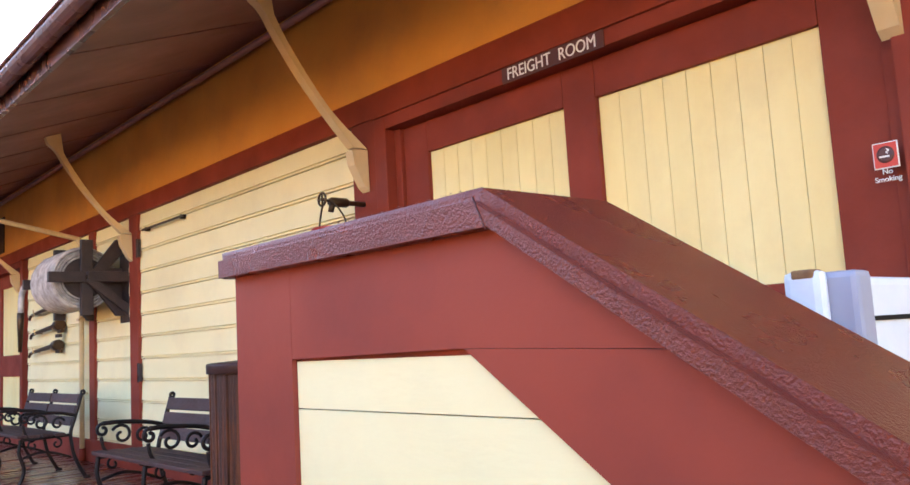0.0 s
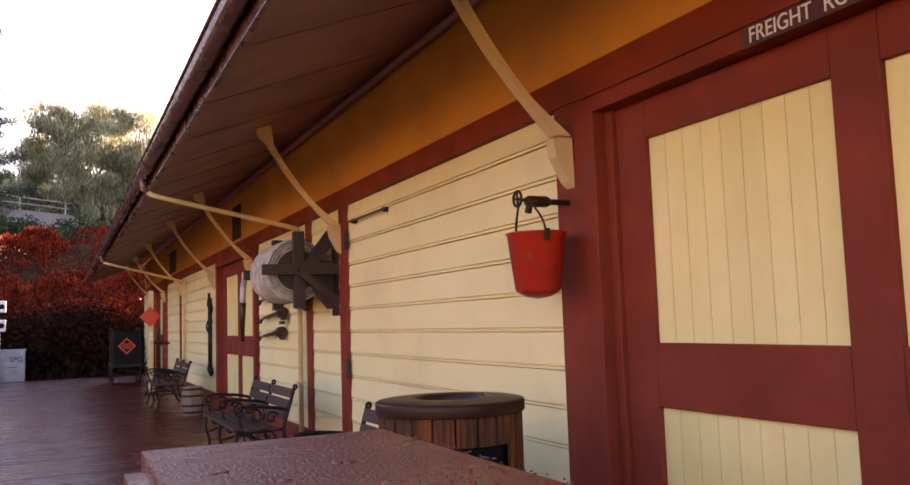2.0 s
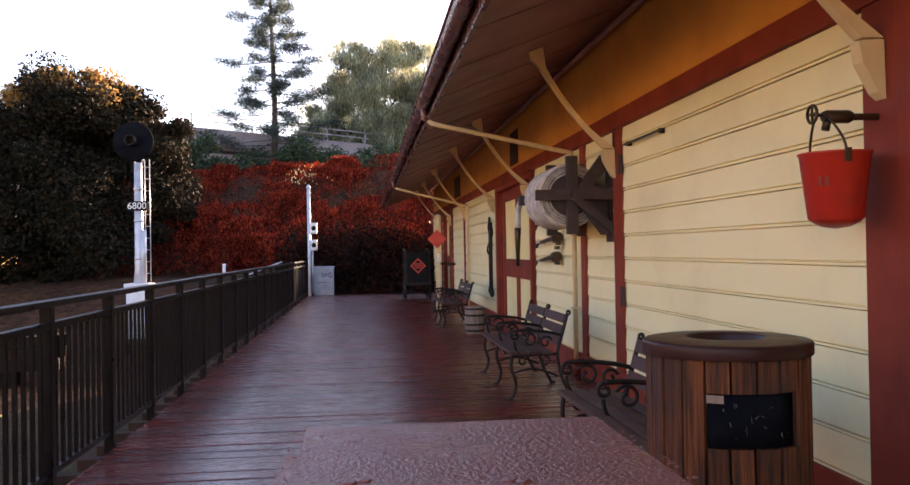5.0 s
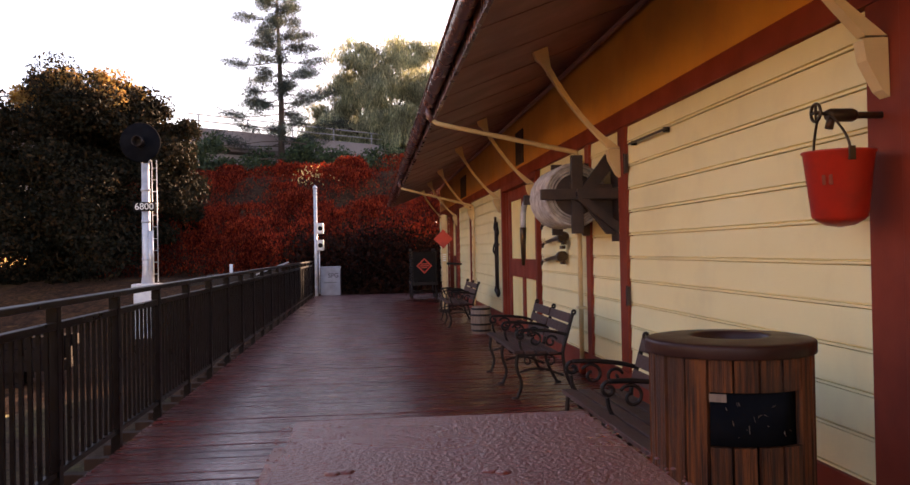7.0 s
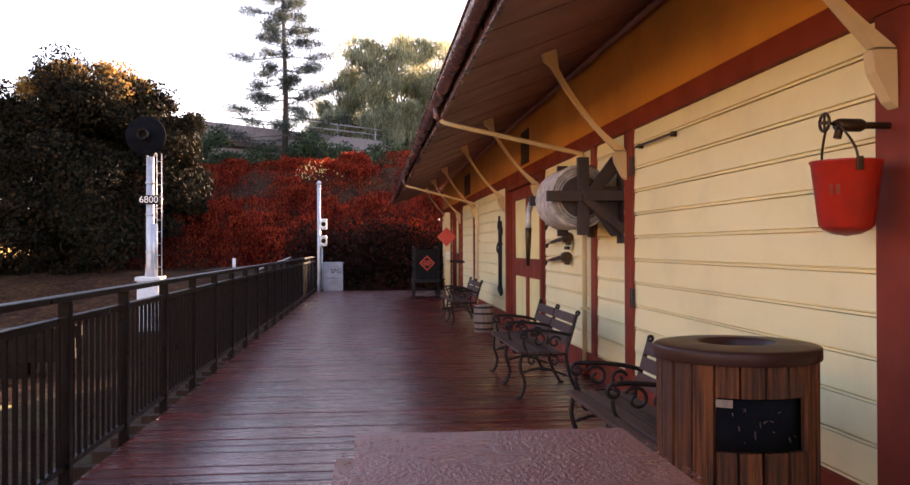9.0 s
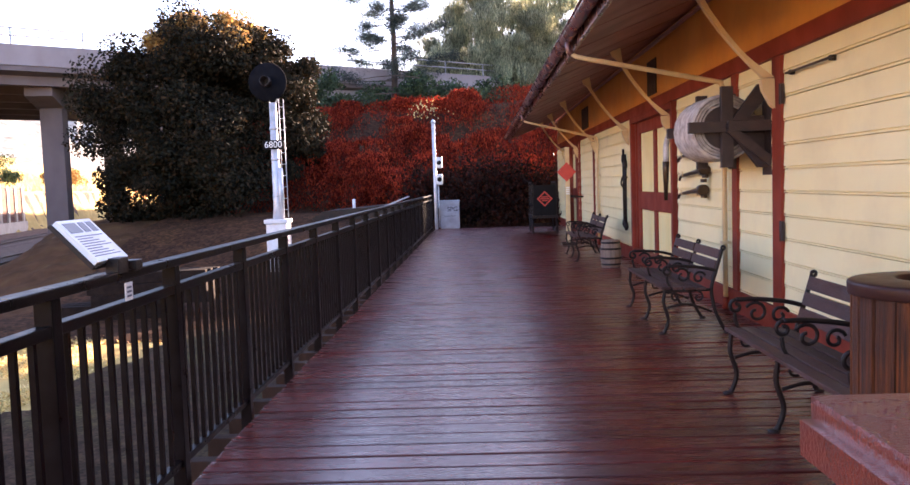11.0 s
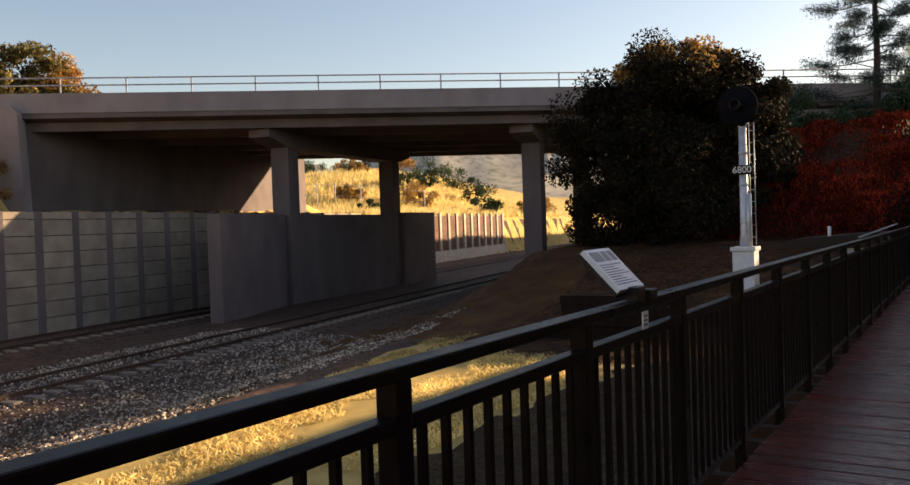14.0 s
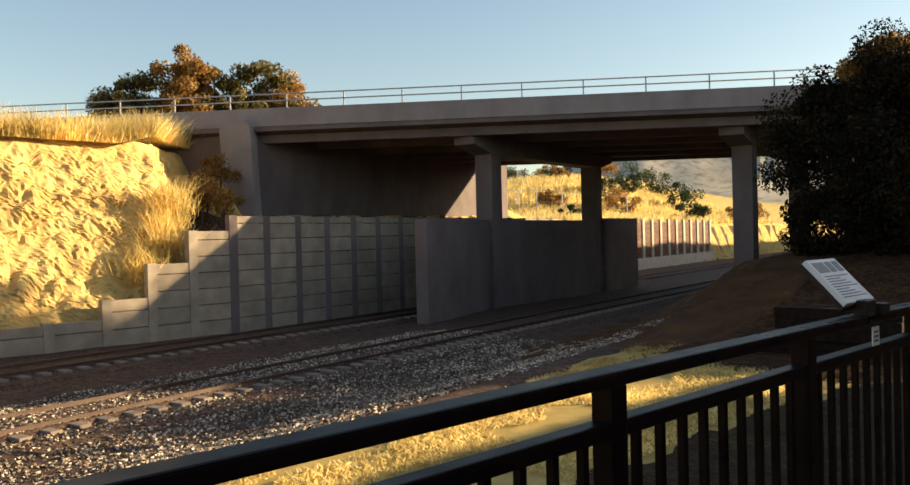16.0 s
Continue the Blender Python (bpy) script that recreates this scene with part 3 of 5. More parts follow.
parapet = thing("parapet", "barn red stair wall with cream panel and worn cap", "wall", kind="structure")


def cap_z(y):
    return 1.228 if y > 1.485 else 1.228 - (1.485 - y) * 0.618


BODY = [(2.135, -1.6), (2.135, 1.182), (1.47, 1.182), (-0.75, cap_z(-0.75) - 0.06), (-0.75, -1.6)]
part("wall_core", prism(BODY, "x", PX0 + 0.02, PX1), RED_SMOOTH, parapet)
part("far_stile", prism([(2.135, -1.6), (2.135, 1.182), (1.951, 1.182), (1.951, -1.6)], "x", PX0, PX0 + 0.019), RED_SMOOTH, parapet)
part("top_band", prism([(1.95, 1.036), (1.95, 1.182), (1.47, 1.182), (1.22, 1.031), (1.546, 1.041)], "x", PX0, PX0 + 0.019), RED_SMOOTH, parapet)
part("slope_band", prism([(1.545, 1.0405), (1.215, 1.03), (-0.75, cap_z(-0.75) - 0.065), (-0.75, -1.6), (0.748, -1.6), (0.748, 0.498)], "x", PX0, PX0 + 0.0185), RED_SMOOTH, parapet)
part("low_band", prism([(1.95, -1.6), (1.95, 0.298), (0.75, 0.298), (0.75, -1.6)], "x", PX0, PX0 + 0.019), RED_SMOOTH, parapet)
z = 0.3
for top in (0.36, 0.56, 0.76, 0.96, 1.034):
    yr = 0.752 if top <= 0.5 else 0.752 + (top - 0.5) / 0.68
    yr0 = 0.752 if z <= 0.5 else 0.752 + (z - 0.5) / 0.68
    part("panel_board", prism([(1.949, z), (1.949, top - 0.0018), (yr + 0.003, top - 0.0018), (yr0 + 0.003, z)], "x", PX0 + 0.008, PX0 + 0.0195), CREAM, parapet)
    z = top
cap = bmesh.new()
prof = [(2.16, 1.182), (2.162, 1.228), (1.485, 1.228), (-0.78, cap_z(-0.78)), (-0.78, cap_z(-0.78) - 0.085), (1.465, 1.178)]
prism(prof, "x", 0.608, 0.872, cap)
bmesh.ops.bevel(cap, geom=[e for e in cap.edges if len(e.link_faces) == 2 and e.calc_face_angle(0) > 0.8 and abs(e.verts[0].co.x - e.verts[1].co.x) < 0.01 and max(v.co.z - cap_z(v.co.y) for v in e.verts) > -0.01], offset=0.016, segments=4, affect="EDGES")
bmesh.ops.subdivide_edges(cap, edges=[e for e in cap.edges if abs(e.verts[0].co.x - e.verts[1].co.x) < 0.01 and e.calc_length() > 0.3], cuts=14)
for f in cap.faces:
    f.smooth = len(f.verts) == 4 and f.calc_area() < 0.0012
for v in cap.verts:
    q = noise.noise(v.co * 22.0) * 0.0012
    v.co += Vector((q if v.co.x < 0.62 or v.co.x > 0.86 else 0, noise.noise(v.co * 15.0) * 0.003 if v.co.y > 2.1 else 0, 0.35 * q))
part("cap", cap, CAP, parapet, "chipped gritty dark red cap")
part("mitre_joint", prism([(1.4842, 1.215), (1.4854, 1.215), (1.4664, 1.175), (1.4652, 1.175)], "x", 0.6068, 0.609), PLAQUE, parapet)
rg = random.Random(12)
gv, gf = [], []
for _ in range(2600):
    x, y, r = 0.615 + 0.25 * rg.random(), 1.3 + 0.85 * rg.random() ** 0.7, 0.0007 + 0.0014 * rg.random() ** 2
    zt = cap_z(y)
    k = len(gv)
    gv += [(x + r * math.cos(a), y + r * math.sin(a), zt - 0.0004) for a in [math.pi * j / 3 for j in range(6)]] + [(x, y, zt + r * 0.55)]
    gf += [(k + j, k + (j + 1) % 6, k + 6) for j in range(6)]
part("grit", pydata("grit", gv, gf, CAP, True), CAP, parapet, kind="stuff")
bump_m = mesh_of(lathe([(0.0055, 0), (0.005, 0.0015), (0.002, 0.002)], 8), CAP)
for x, y in ((0.66, 2.0), (0.668, 2.003), (0.755, 1.99), (0.762, 1.986), (0.70, 1.94)):
    ob = part("paint_blister", bump_m, CAP, parapet)
    ob.location = (x, y, 1.2275)

# ---- the railing ----
railing = thing("railing", "black steel guard railing along the deck edge", "railing")
PITCH = 1.158
RY0, RY1 = 3.09 - PITCH * 3, 3.09 + PITCH * 21
part("top_rail", box(RAIL - 0.04, RAIL + 0.04, RY0, RY1 + 0.03, 1.073, 1.113, 0.008), RAIL_PAINT, railing)
part("mid_rail", box(RAIL - 0.028, RAIL + 0.028, RY0, RY1, 0.94, 0.984, 0.006), RAIL_PAINT, railing)
part("bottom_rail", box(RAIL - 0.02, RAIL + 0.02, RY0, RY1, 0.088, 0.122, 0.004), RAIL_PAINT, railing)
post = mesh_of(box(-0.033, 0.033, -0.033, 0.033, -0.35, 1.073, 0.005), RAIL_PAINT)
bal = mesh_of(box(-0.011, 0.011, -0.011, 0.011, 0.122, 0.94), RAIL_PAINT)
for k in range(25):
    y = RY0 + PITCH * k
    part("post", post, RAIL_PAINT, railing).location = (RAIL, y, 0)
    if k < 24:
        for j in range(1, 10):
            part("baluster", bal, RAIL_PAINT, railing).location = (RAIL, y + PITCH * j / 10, 0)

# ---- ground, tracks, bridge ----
TRX, TRS = -16.35, -0.213          # near rail of the near track: x = TRX + TRS * y
GZ = -2.28


def smooth(a, b, v):
    t = min(1.0, max(0.0, (v - a) / (b - a)))
    return t * t * (3 - 2 * t)


def ground_z(x, y):
    off = x - TRS * y                              # distance from the tracks' line
    z = -1.45 - 0.95 * smooth(-7.5, -13.5, off)
    z += 0.06 * noise.noise(Vector((x * 0.5, y * 0.5, 0))) + 0.03 * noise.noise(Vector((x * 2, y * 2, 3)))
    # toe of the bank beside the bridge pier
    z += 1.9 * smooth(19.5, 29.5, y + 0.2 * (x + 6)) * smooth(-13.0, -6.5, off + 0.5 * noise.noise(Vector((x * 0.4, y * 0.4, 5))))
    # low ground kept under the deck
    if y < 32.0:
        z = min(z, -0.45 + 2.5 * smooth(-2.4, -5.0, x) + 1.6 * smooth(28.4, 31.5, y))
    # bank under the vines and the road above it
    bank = smooth(31.5, 41, y) * smooth(-6.5, -2.0, off)
    z += bank * (3.8 + 0.5 * smooth(36, 42, y) * smooth(-9.0, -4.0, x) + 0.6 * noise.noise(Vector((x * 0.2, y * 0.2, 7))))
    z += 6.5 * smooth(-13.8, -5.0, off) * smooth(58, 74, y)
    # cutting beyond the far track
    near = 1 - smooth(44, 56, y)
    z += near * 7.2 * smooth(-33.2, -38.0, x + 0.21 * max(0.0, y - 19))
    z += (1 - near) * (4.7 * smooth(-32.6, -33.4, off) + 8.0 * smooth(-33.4, -62.0, off) * smooth(60, 110, y))
    return z


ys = [-14 + 1.0 * i for i in range(90)] + [76 + 2 * i for i in range(30)] + [136 + 6 * i for i in range(20)] + [270, 340, 450, 700, 1200, 3000]
xs = [40, 30, 20, 12, 10] + [8 - 0.9 * i for i in range(56)] + [-42.5 - 1.0 * i for i in range(26)] + [-70, -75, -80, -90, -130, -200, -350, -700, -1500, -3000]
xs = [3000, 800, 200, 80] + xs
ys = [-3000, -600, -150, -60, -30] + ys
verts = [(x, y, ground_z(x, y)) for y in ys for x in xs]
nx = len(xs)
faces = [(j * nx + i, j * nx + i + 1, (j + 1) * nx + i + 1, (j + 1) * nx + i) for j in range(len(ys) - 1) for i in range(nx - 1)]
ground = new("ground", pydata("ground", verts, [f[::-1] for f in faces], GROUND, True))
tagged(ground, "dry tan earth with thin grass around the depot", "ground", kind="structure")



def sheet(name, label, xs_, ys_, lift, inside, material, rough=0.0):
    """A layer of another soil on the ground; it dives under where inside(x, y) falls to 0."""
    v = [(x, y, ground_z(x, y) + lift - 0.35 * (1 - inside(x, y)) + rough * (abs(wob(x, y, 1.1, 2)) + 0.4 * noise.noise(Vector((x * 3.7, y * 3.7, 1))))) for y in ys_ for x in xs_]
    n = len(xs_)
    ob = new(name, pydata(name, v, [(j * n + i, (j + 1) * n + i, (j + 1) * n + i + 1, j * n + i + 1) for j in range(len(ys_) - 1) for i in range(n - 1)], material, True))
    return tagged(ob, label, "ground", kind="structure")


def wob(x, y, k, seed):
    return noise.noise(Vector((x * k, y * k, seed))) + 0.5 * noise.noise(Vector((x * k * 3, y * k * 3, seed)))


sheet("ground_bank", "leaf litter on the bank, darkened for its shade", [8 - 0.5 * i for i in range(38)], [16 + 0.5 * i for i in range(54)], 0.15, lambda x, y: smooth(16, 18.5, y + wob(x, y, 0.9, 1)) * smooth(-9.3, -8.3, x - TRS * y + 0.8 * wob(x, y, 0.6, 4)), SHADE_LITTER)
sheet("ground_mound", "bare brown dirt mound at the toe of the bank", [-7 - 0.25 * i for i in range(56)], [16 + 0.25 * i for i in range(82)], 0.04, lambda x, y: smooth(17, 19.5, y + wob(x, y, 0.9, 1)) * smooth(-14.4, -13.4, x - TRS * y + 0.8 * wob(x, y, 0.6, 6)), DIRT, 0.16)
# soil sheet painted dark out to the edge of the depot's shade
sheet("ground_yard", "brown weedy soil beside the deck, darkened for shade", [3 - 0.5 * i for i in range(24)], [-3 + 0.5 * i for i in range(46)], 0.1, lambda x, y: smooth(-6.3, -5.8, x + 0.25 * wob(x, y, 0.8, 8)) * (1 - smooth(18.4, 19.6, y)), YARD)
sheet("ground_ballast", "dark crushed stone ballast between the tracks", [-3 - 0.8 * i for i in range(82)], [-14 + 1.0 * i for i in range(150)], 0.06, lambda x, y: smooth(-7.2, -8.0, x - TRS * y + 0.7 * wob(x, y, 0.5, 9)) * smooth(-33.0, -32.0, x - TRS * y), BALLAST)

TRACK_TURN = math.degrees(math.atan(-TRS))


def track(name, off, label):
    """Two rails on concrete sleepers in a bed of ballast; off: x of the track's middle at y = 0."""
    m = pose(off, 0, 0, 0, 0, TRACK_TURN)
    t = thing(name, label, "railway track")
    t.matrix_basis = m
    bed = bmesh.new()
    prism([(-2.9, GZ - 0.25), (-1.9, GZ + 0.01), (-1.0, GZ + 0.02), (-0.85, GZ + 0.092), (0.85, GZ + 0.092), (1.0, GZ + 0.02), (1.9, GZ + 0.01), (2.9, GZ - 0.25)], "y", -60, 160, bed)
    part("ballast_bed", bed, BALLAST, t, "grey brown crushed stone ballast", "stuff")
    rp = [(-0.07, 0), (0.07, 0), (0.07, 0.012), (0.012, 0.03), (0.012, 0.125), (0.036, 0.135), (0.036, 0.165), (-0.036, 0.165), (-0.036, 0.135), (-0.012, 0.125), (-0.012, 0.03), (-0.07, 0.012)]
    for s in (-0.755, 0.755):
        part("rail", prism([(s + a, GZ + 0.1 + b * 0.95 - 0.06) for a, b in rp], "y", -60, 160), STEEL, t, "worn steel rail")
    tie = mesh_of(box(-1.3, 1.3, -0.13, 0.13, GZ - 0.1, GZ + 0.085, 0.02), TIE)
    for i in range(105):
        part("sleeper", tie, TIE, t).location = (0, -8 + 0.62 * i, 0)
    return t


track("railway_track", TRX - 0.75, "railway track on concrete sleepers nearer the depot")
track("railway_track", -24.62, "railway track on concrete sleepers under the bridge")


# ---- the road bridge ----
BRIDGE_TURN = 39.2
BO = Vector((-29.0, 29.7, 0))          # a point on the near face
bridge = thing("road_bridge", "grey concrete road bridge over the railway in shade", "bridge")
bridge.matrix_basis = Matrix.Translation(BO) @ pose(0, 0, 0, 0, 0, BRIDGE_TURN)
# local: x along the bridge, y away from the depot
BW = 20.0
part("barrier", box(-45, 40, 0.0, 0.35, 7.2, 8.12, 0.03), CONCRETE_SKYLIT, bridge)
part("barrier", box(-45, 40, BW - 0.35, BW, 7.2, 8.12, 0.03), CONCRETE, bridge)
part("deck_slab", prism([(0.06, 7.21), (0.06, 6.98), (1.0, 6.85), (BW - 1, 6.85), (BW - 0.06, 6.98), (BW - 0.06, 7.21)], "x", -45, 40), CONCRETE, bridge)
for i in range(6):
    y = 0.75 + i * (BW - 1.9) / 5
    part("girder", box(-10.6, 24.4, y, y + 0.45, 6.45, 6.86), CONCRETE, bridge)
for x in [-44 + 2.95 * i for i in range(29)]:
    part("rail_post", box(x - 0.03, x + 0.03, 0.14, 0.2, 8.121, 8.86), GREYBOX, bridge)
    part("rail_post", box(x - 0.03, x + 0.03, BW - 0.2, BW - 0.14, 8.121, 8.86), GREYBOX, bridge)
for y in (0.17, BW - 0.17):
    for z in (8.5, 8.84):
        part("hand_rail", tube([(-45, y, z), (40, y, z)], 0.035, 8), GREYBOX, bridge)


def to_bridge(x, y):
    v = bridge.matrix_basis.inverted() @ Vector((x, y, 0))
    return v.x, v.y


def bent(name, pts, base):
    """A row of square columns under a cap beam; pts are world places of the columns."""
    for (x, y), zb in zip(pts, base):
        m = Matrix.Translation((x, y, 0)) @ pose(0, 0, 0, 0, 0, TRACK_TURN)
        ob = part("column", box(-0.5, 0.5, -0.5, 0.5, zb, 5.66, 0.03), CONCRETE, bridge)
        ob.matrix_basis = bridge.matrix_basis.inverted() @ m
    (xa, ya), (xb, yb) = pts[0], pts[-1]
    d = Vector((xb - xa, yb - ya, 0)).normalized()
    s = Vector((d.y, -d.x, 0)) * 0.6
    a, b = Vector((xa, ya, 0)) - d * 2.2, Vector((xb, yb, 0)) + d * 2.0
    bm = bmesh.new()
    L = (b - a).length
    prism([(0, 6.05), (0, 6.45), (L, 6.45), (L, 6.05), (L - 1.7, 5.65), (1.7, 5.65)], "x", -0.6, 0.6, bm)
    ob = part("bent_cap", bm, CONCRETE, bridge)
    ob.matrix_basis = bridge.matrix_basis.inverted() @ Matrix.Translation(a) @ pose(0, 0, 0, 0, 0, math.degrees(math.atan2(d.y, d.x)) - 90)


bent("a", [(-30.0, 32.9), (-32.4, 45.0)], [-2.8, -2.8])
bent("b", [(-20.0, 41.2), (-22.4, 53.0)], [-2.8, -2.8])
# abutment under the near left end
A_ = Vector((-37.3, 23.6, 0))
B_ = A_ + 25.0 * Vector((-0.208, 0.978, 0))
back_ = -40 * Vector((0.775, 0.632, 0))
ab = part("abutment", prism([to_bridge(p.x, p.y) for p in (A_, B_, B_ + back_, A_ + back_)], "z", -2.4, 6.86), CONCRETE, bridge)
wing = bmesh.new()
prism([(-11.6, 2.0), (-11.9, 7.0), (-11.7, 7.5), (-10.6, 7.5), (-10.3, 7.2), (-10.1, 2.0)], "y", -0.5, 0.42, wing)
part("wing_wall", wing, CONCRETE_SKYLIT, bridge)
part("abutment", box(24.5, 40, 0.4, BW, -2.4, 6.86), CONCRETE_SKYLIT, bridge)
road = part("road_surface", box(-45, 40, 0.36, BW - 0.36, 7.211, 7.25), BALLAST, bridge)

# crash wall between the tracks
crash = thing("crash_wall", "grey concrete crash wall joining the bridge columns", "wall")
for (xa, ya), (xb, yb), zt in (((-27.0, 25.4), (-29.85, 32.3), 2.26), ((-29.95, 33.45), (-32.0, 44.4), 2.26), ((-32.1, 45.6), (-32.9, 50.4), 2.4)):
    L = math.hypot(xb - xa, yb - ya)
    ob = part("panel", box(0, L, -0.3, 0.3, -2.7, zt, 0.03), CONCRETE, crash)
    ob.matrix_basis = Matrix.Translation((xa, ya, 0)) @ pose(0, 0, 0, 0, 0, math.degrees(math.atan2(yb - ya, xb - xa)))

# stepped retaining wall under the bluff
retain = thing("retaining_wall", "stepped concrete panel retaining wall under the bluff", "wall")
steps = [(1.0, -1.5), (3.4, -1.47), (5.4, -1.44), (7.4, -1.4), (9.4, -1.36), (11.4, -1.32), (13.46, -0.62), (15.23, 0.67), (16.95, 1.93), (18.75, 2.54)] + [(20.5 + 1.85 * i, 2.54) for i in range(16)]
panel_mesh = {}
for (ya, zt), (yb, _) in zip(steps, steps[1:]):
    xa, xb = -31.4 - 0.21 * max(0, ya - 19), -31.4 - 0.21 * max(0, yb - 19)
    z = -2.4
    turn = math.degrees(math.atan2(xa - xb, yb - ya))
    while z < zt - 0.05:
        h = min(0.66, zt - z)
        key = (round(yb - ya, 2), round(h, 2))
        if key not in panel_mesh:
            panel_mesh[key] = mesh_of(box(-0.12, 0.12, 0.1, math.hypot(xb - xa, yb - ya) - 0.1, 0.02, h - 0.012, 0.015), CONC_PANEL)
        ob = part("panel", panel_mesh[key], CONC_PANEL, retain)
        ob.matrix_basis = Matrix.Translation((xa, ya, z)) @ pose(0, 0, 0, 0, 0, turn)
        z += h
    # piles past the sunny steps take the darker concrete to paint their shade
    ob = part("soldier_pile", box(-0.2, 0.15, -0.19, 0.19, -2.4, zt + 0.02, 0.01), CONC_PANEL if zt < 2 else CONCRETE, retain, "concrete soldier pile painted dark for the shade" if zt > 2 else "")
    ob.location = (xa, ya, 0)

# lagging wall beyond the bridge
lag = thing("lagging_wall", "timber lagging wall with pale posts beside the track", "wall")
for i in range(11):
    t = i / 10
    x, y = -46.8 - 6.2 * t, 71 + 26 * t
    ob = part("post", box(-0.17, 0.17, -0.17, 0.17, -2.7, 2.75), PALE_POST, lag)
    ob.location = (x, y, 0)
    if i < 10:
        for j in range(8):
            ob = part("plank", box(-0.08, 0.08, 0.3, 2.42, -2.3 + 0.6 * j, -2.3 + 0.6 * j + 0.57), LAGGING, lag)
            ob.matrix_basis = Matrix.Translation((x - 0.1, y, 0)) @ pose(0, 0, 0, 0, 0, 13.4)
ob = part("kerb", box(0.22, 0.42, -0.5, 27, -2.7, -1.2), PALE_POST, lag)
ob.matrix_basis = Matrix.Translation((-46.8, 71, 0)) @ pose(0, 0, 0, 0, 0, 13.4)

# chain link fence on the slope
fence = thing("wire_fence", "galvanised steel wire fence standing on the dry slope", "fence")
FP = [(-72.5, 77.5), (-70.7, 78.0), (-68.2, 78.2), (-66.4, 79.5), (-63.6, 81.0), (-60.4, 83.0), (-57.0, 85.0)]
for x, y in FP:
    part("post", tube([(x, y, ground_z(x, y) - 0.4), (x, y, ground_z(x, y) + 3.1)], 0.06, 6), GREYBOX, fence)
for (xa, ya), (xb, yb) in zip(FP, FP[1:]):
    for h in (2.95, 1.6):
        part("wire", tube([(xa, ya, ground_z(xa, ya) + h), (xb, yb, ground_z(xb, yb) + h)], 0.025, 5), GREYBOX, fence)
part("brace", tube([(-70.6, 78.0, ground_z(-70.7, 78) + 0.2), (-68.3, 78.2, ground_z(-68.2, 78.2) + 2.6)], 0.05, 6), GREYBOX, fence)

# bluff: a rough cut face of tan sandstone
rng = np.random.default_rng(5)
bv, bf = [], []
NU, NV = 380, 120
for j in range(NV + 1):
    for i in range(NU + 1):
        y = -22 + 45.0 * i / NU
        t = j / NV
        x = -31.9 - 4.2 * t ** 1.15 - 0.9 * smooth(16.0, 19.5, y) * max(0.0, y - 16.0) - max(0, -y) * 0.25
        z = -1.9 + 7.9 * t ** 0.9
        p = Vector((x, y, z))
        r = 0.5 * noise.noise(p * 0.4) + 0.25 * abs(noise.noise(p * 1.1)) + 0.11 * noise.noise(p * 2.7) + 0.1 * abs(noise.noise(p * 5.3)) + 0.07 * noise.noise(p * 11) + 0.04 * noise.noise(p * 19)
        edge = min(1, t * 8) * min(1, (1 - t) * 5 + 0.25)
        bv.append((x + r * edge * 1.2, y, z + 0.35 * noise.noise(p * 1.7) * edge))
for j in range(NV):
    for i in range(NU):
        a = j * (NU + 1) + i
        bf.append((a, a + NU + 1, a + NU + 2, a + 1))
bluff = new("bluff", pydata("bluff", bv, [f[::-1] for f in bf], BLUFF, False))
tagged(bluff, "sunlit tan sandstone bluff above the retaining wall", "cliff", kind="structure")
top = [(-36.0 - 0.9 * smooth(16.0, 19.5, y) * max(0.0, y - 16.0) - max(0, -y) * 0.25, y, 6.02) for y in np.linspace(-22, 23, 24)]
tv = top + [(-75, p[1] * 1.3, 7.5) for p in top]
nt_ = len(top)
plateau = new("ground_upper", pydata("ground_upper", tv, [(i, i + 1, nt_ + i + 1, nt_ + i) for i in range(nt_ - 1)], GROUND, True))
tagged(plateau, "dry grassy ground on top of the bluff", "ground", kind="structure")

# distant hills
hv, hf = [], []
NH = 150
for j in range(14):
    for i in range(NH + 1):
        a = radians(-15 + 130 * i / NH)
        R = 420 + 55 * j
        x, y = -R * math.sin(a), R * math.cos(a)
        p = Vector((x * 0.004, y * 0.004, 0.3))
        rise = smooth(0, 9, j)
        z = -6 + rise * (92 + 70 * noise.noise(p) + 30 * noise.noise(p * 3.1) + 14 * noise.noise(p * 8) - 40 * smooth(50, 66, math.degrees(a)))
        hv.append((x, y, z))
for j in range(13):
    for i in range(NH):
        a = j * (NH + 1) + i
        hf.append((a, a + 1, a + NH + 2, a + NH + 1))
backdrop = new("backdrop", pydata("hills", hv, [f[::-1] for f in hf], HILLS, True))
tagged(backdrop, "distant dry scrub covered hills in haze", "hills", kind="structure")


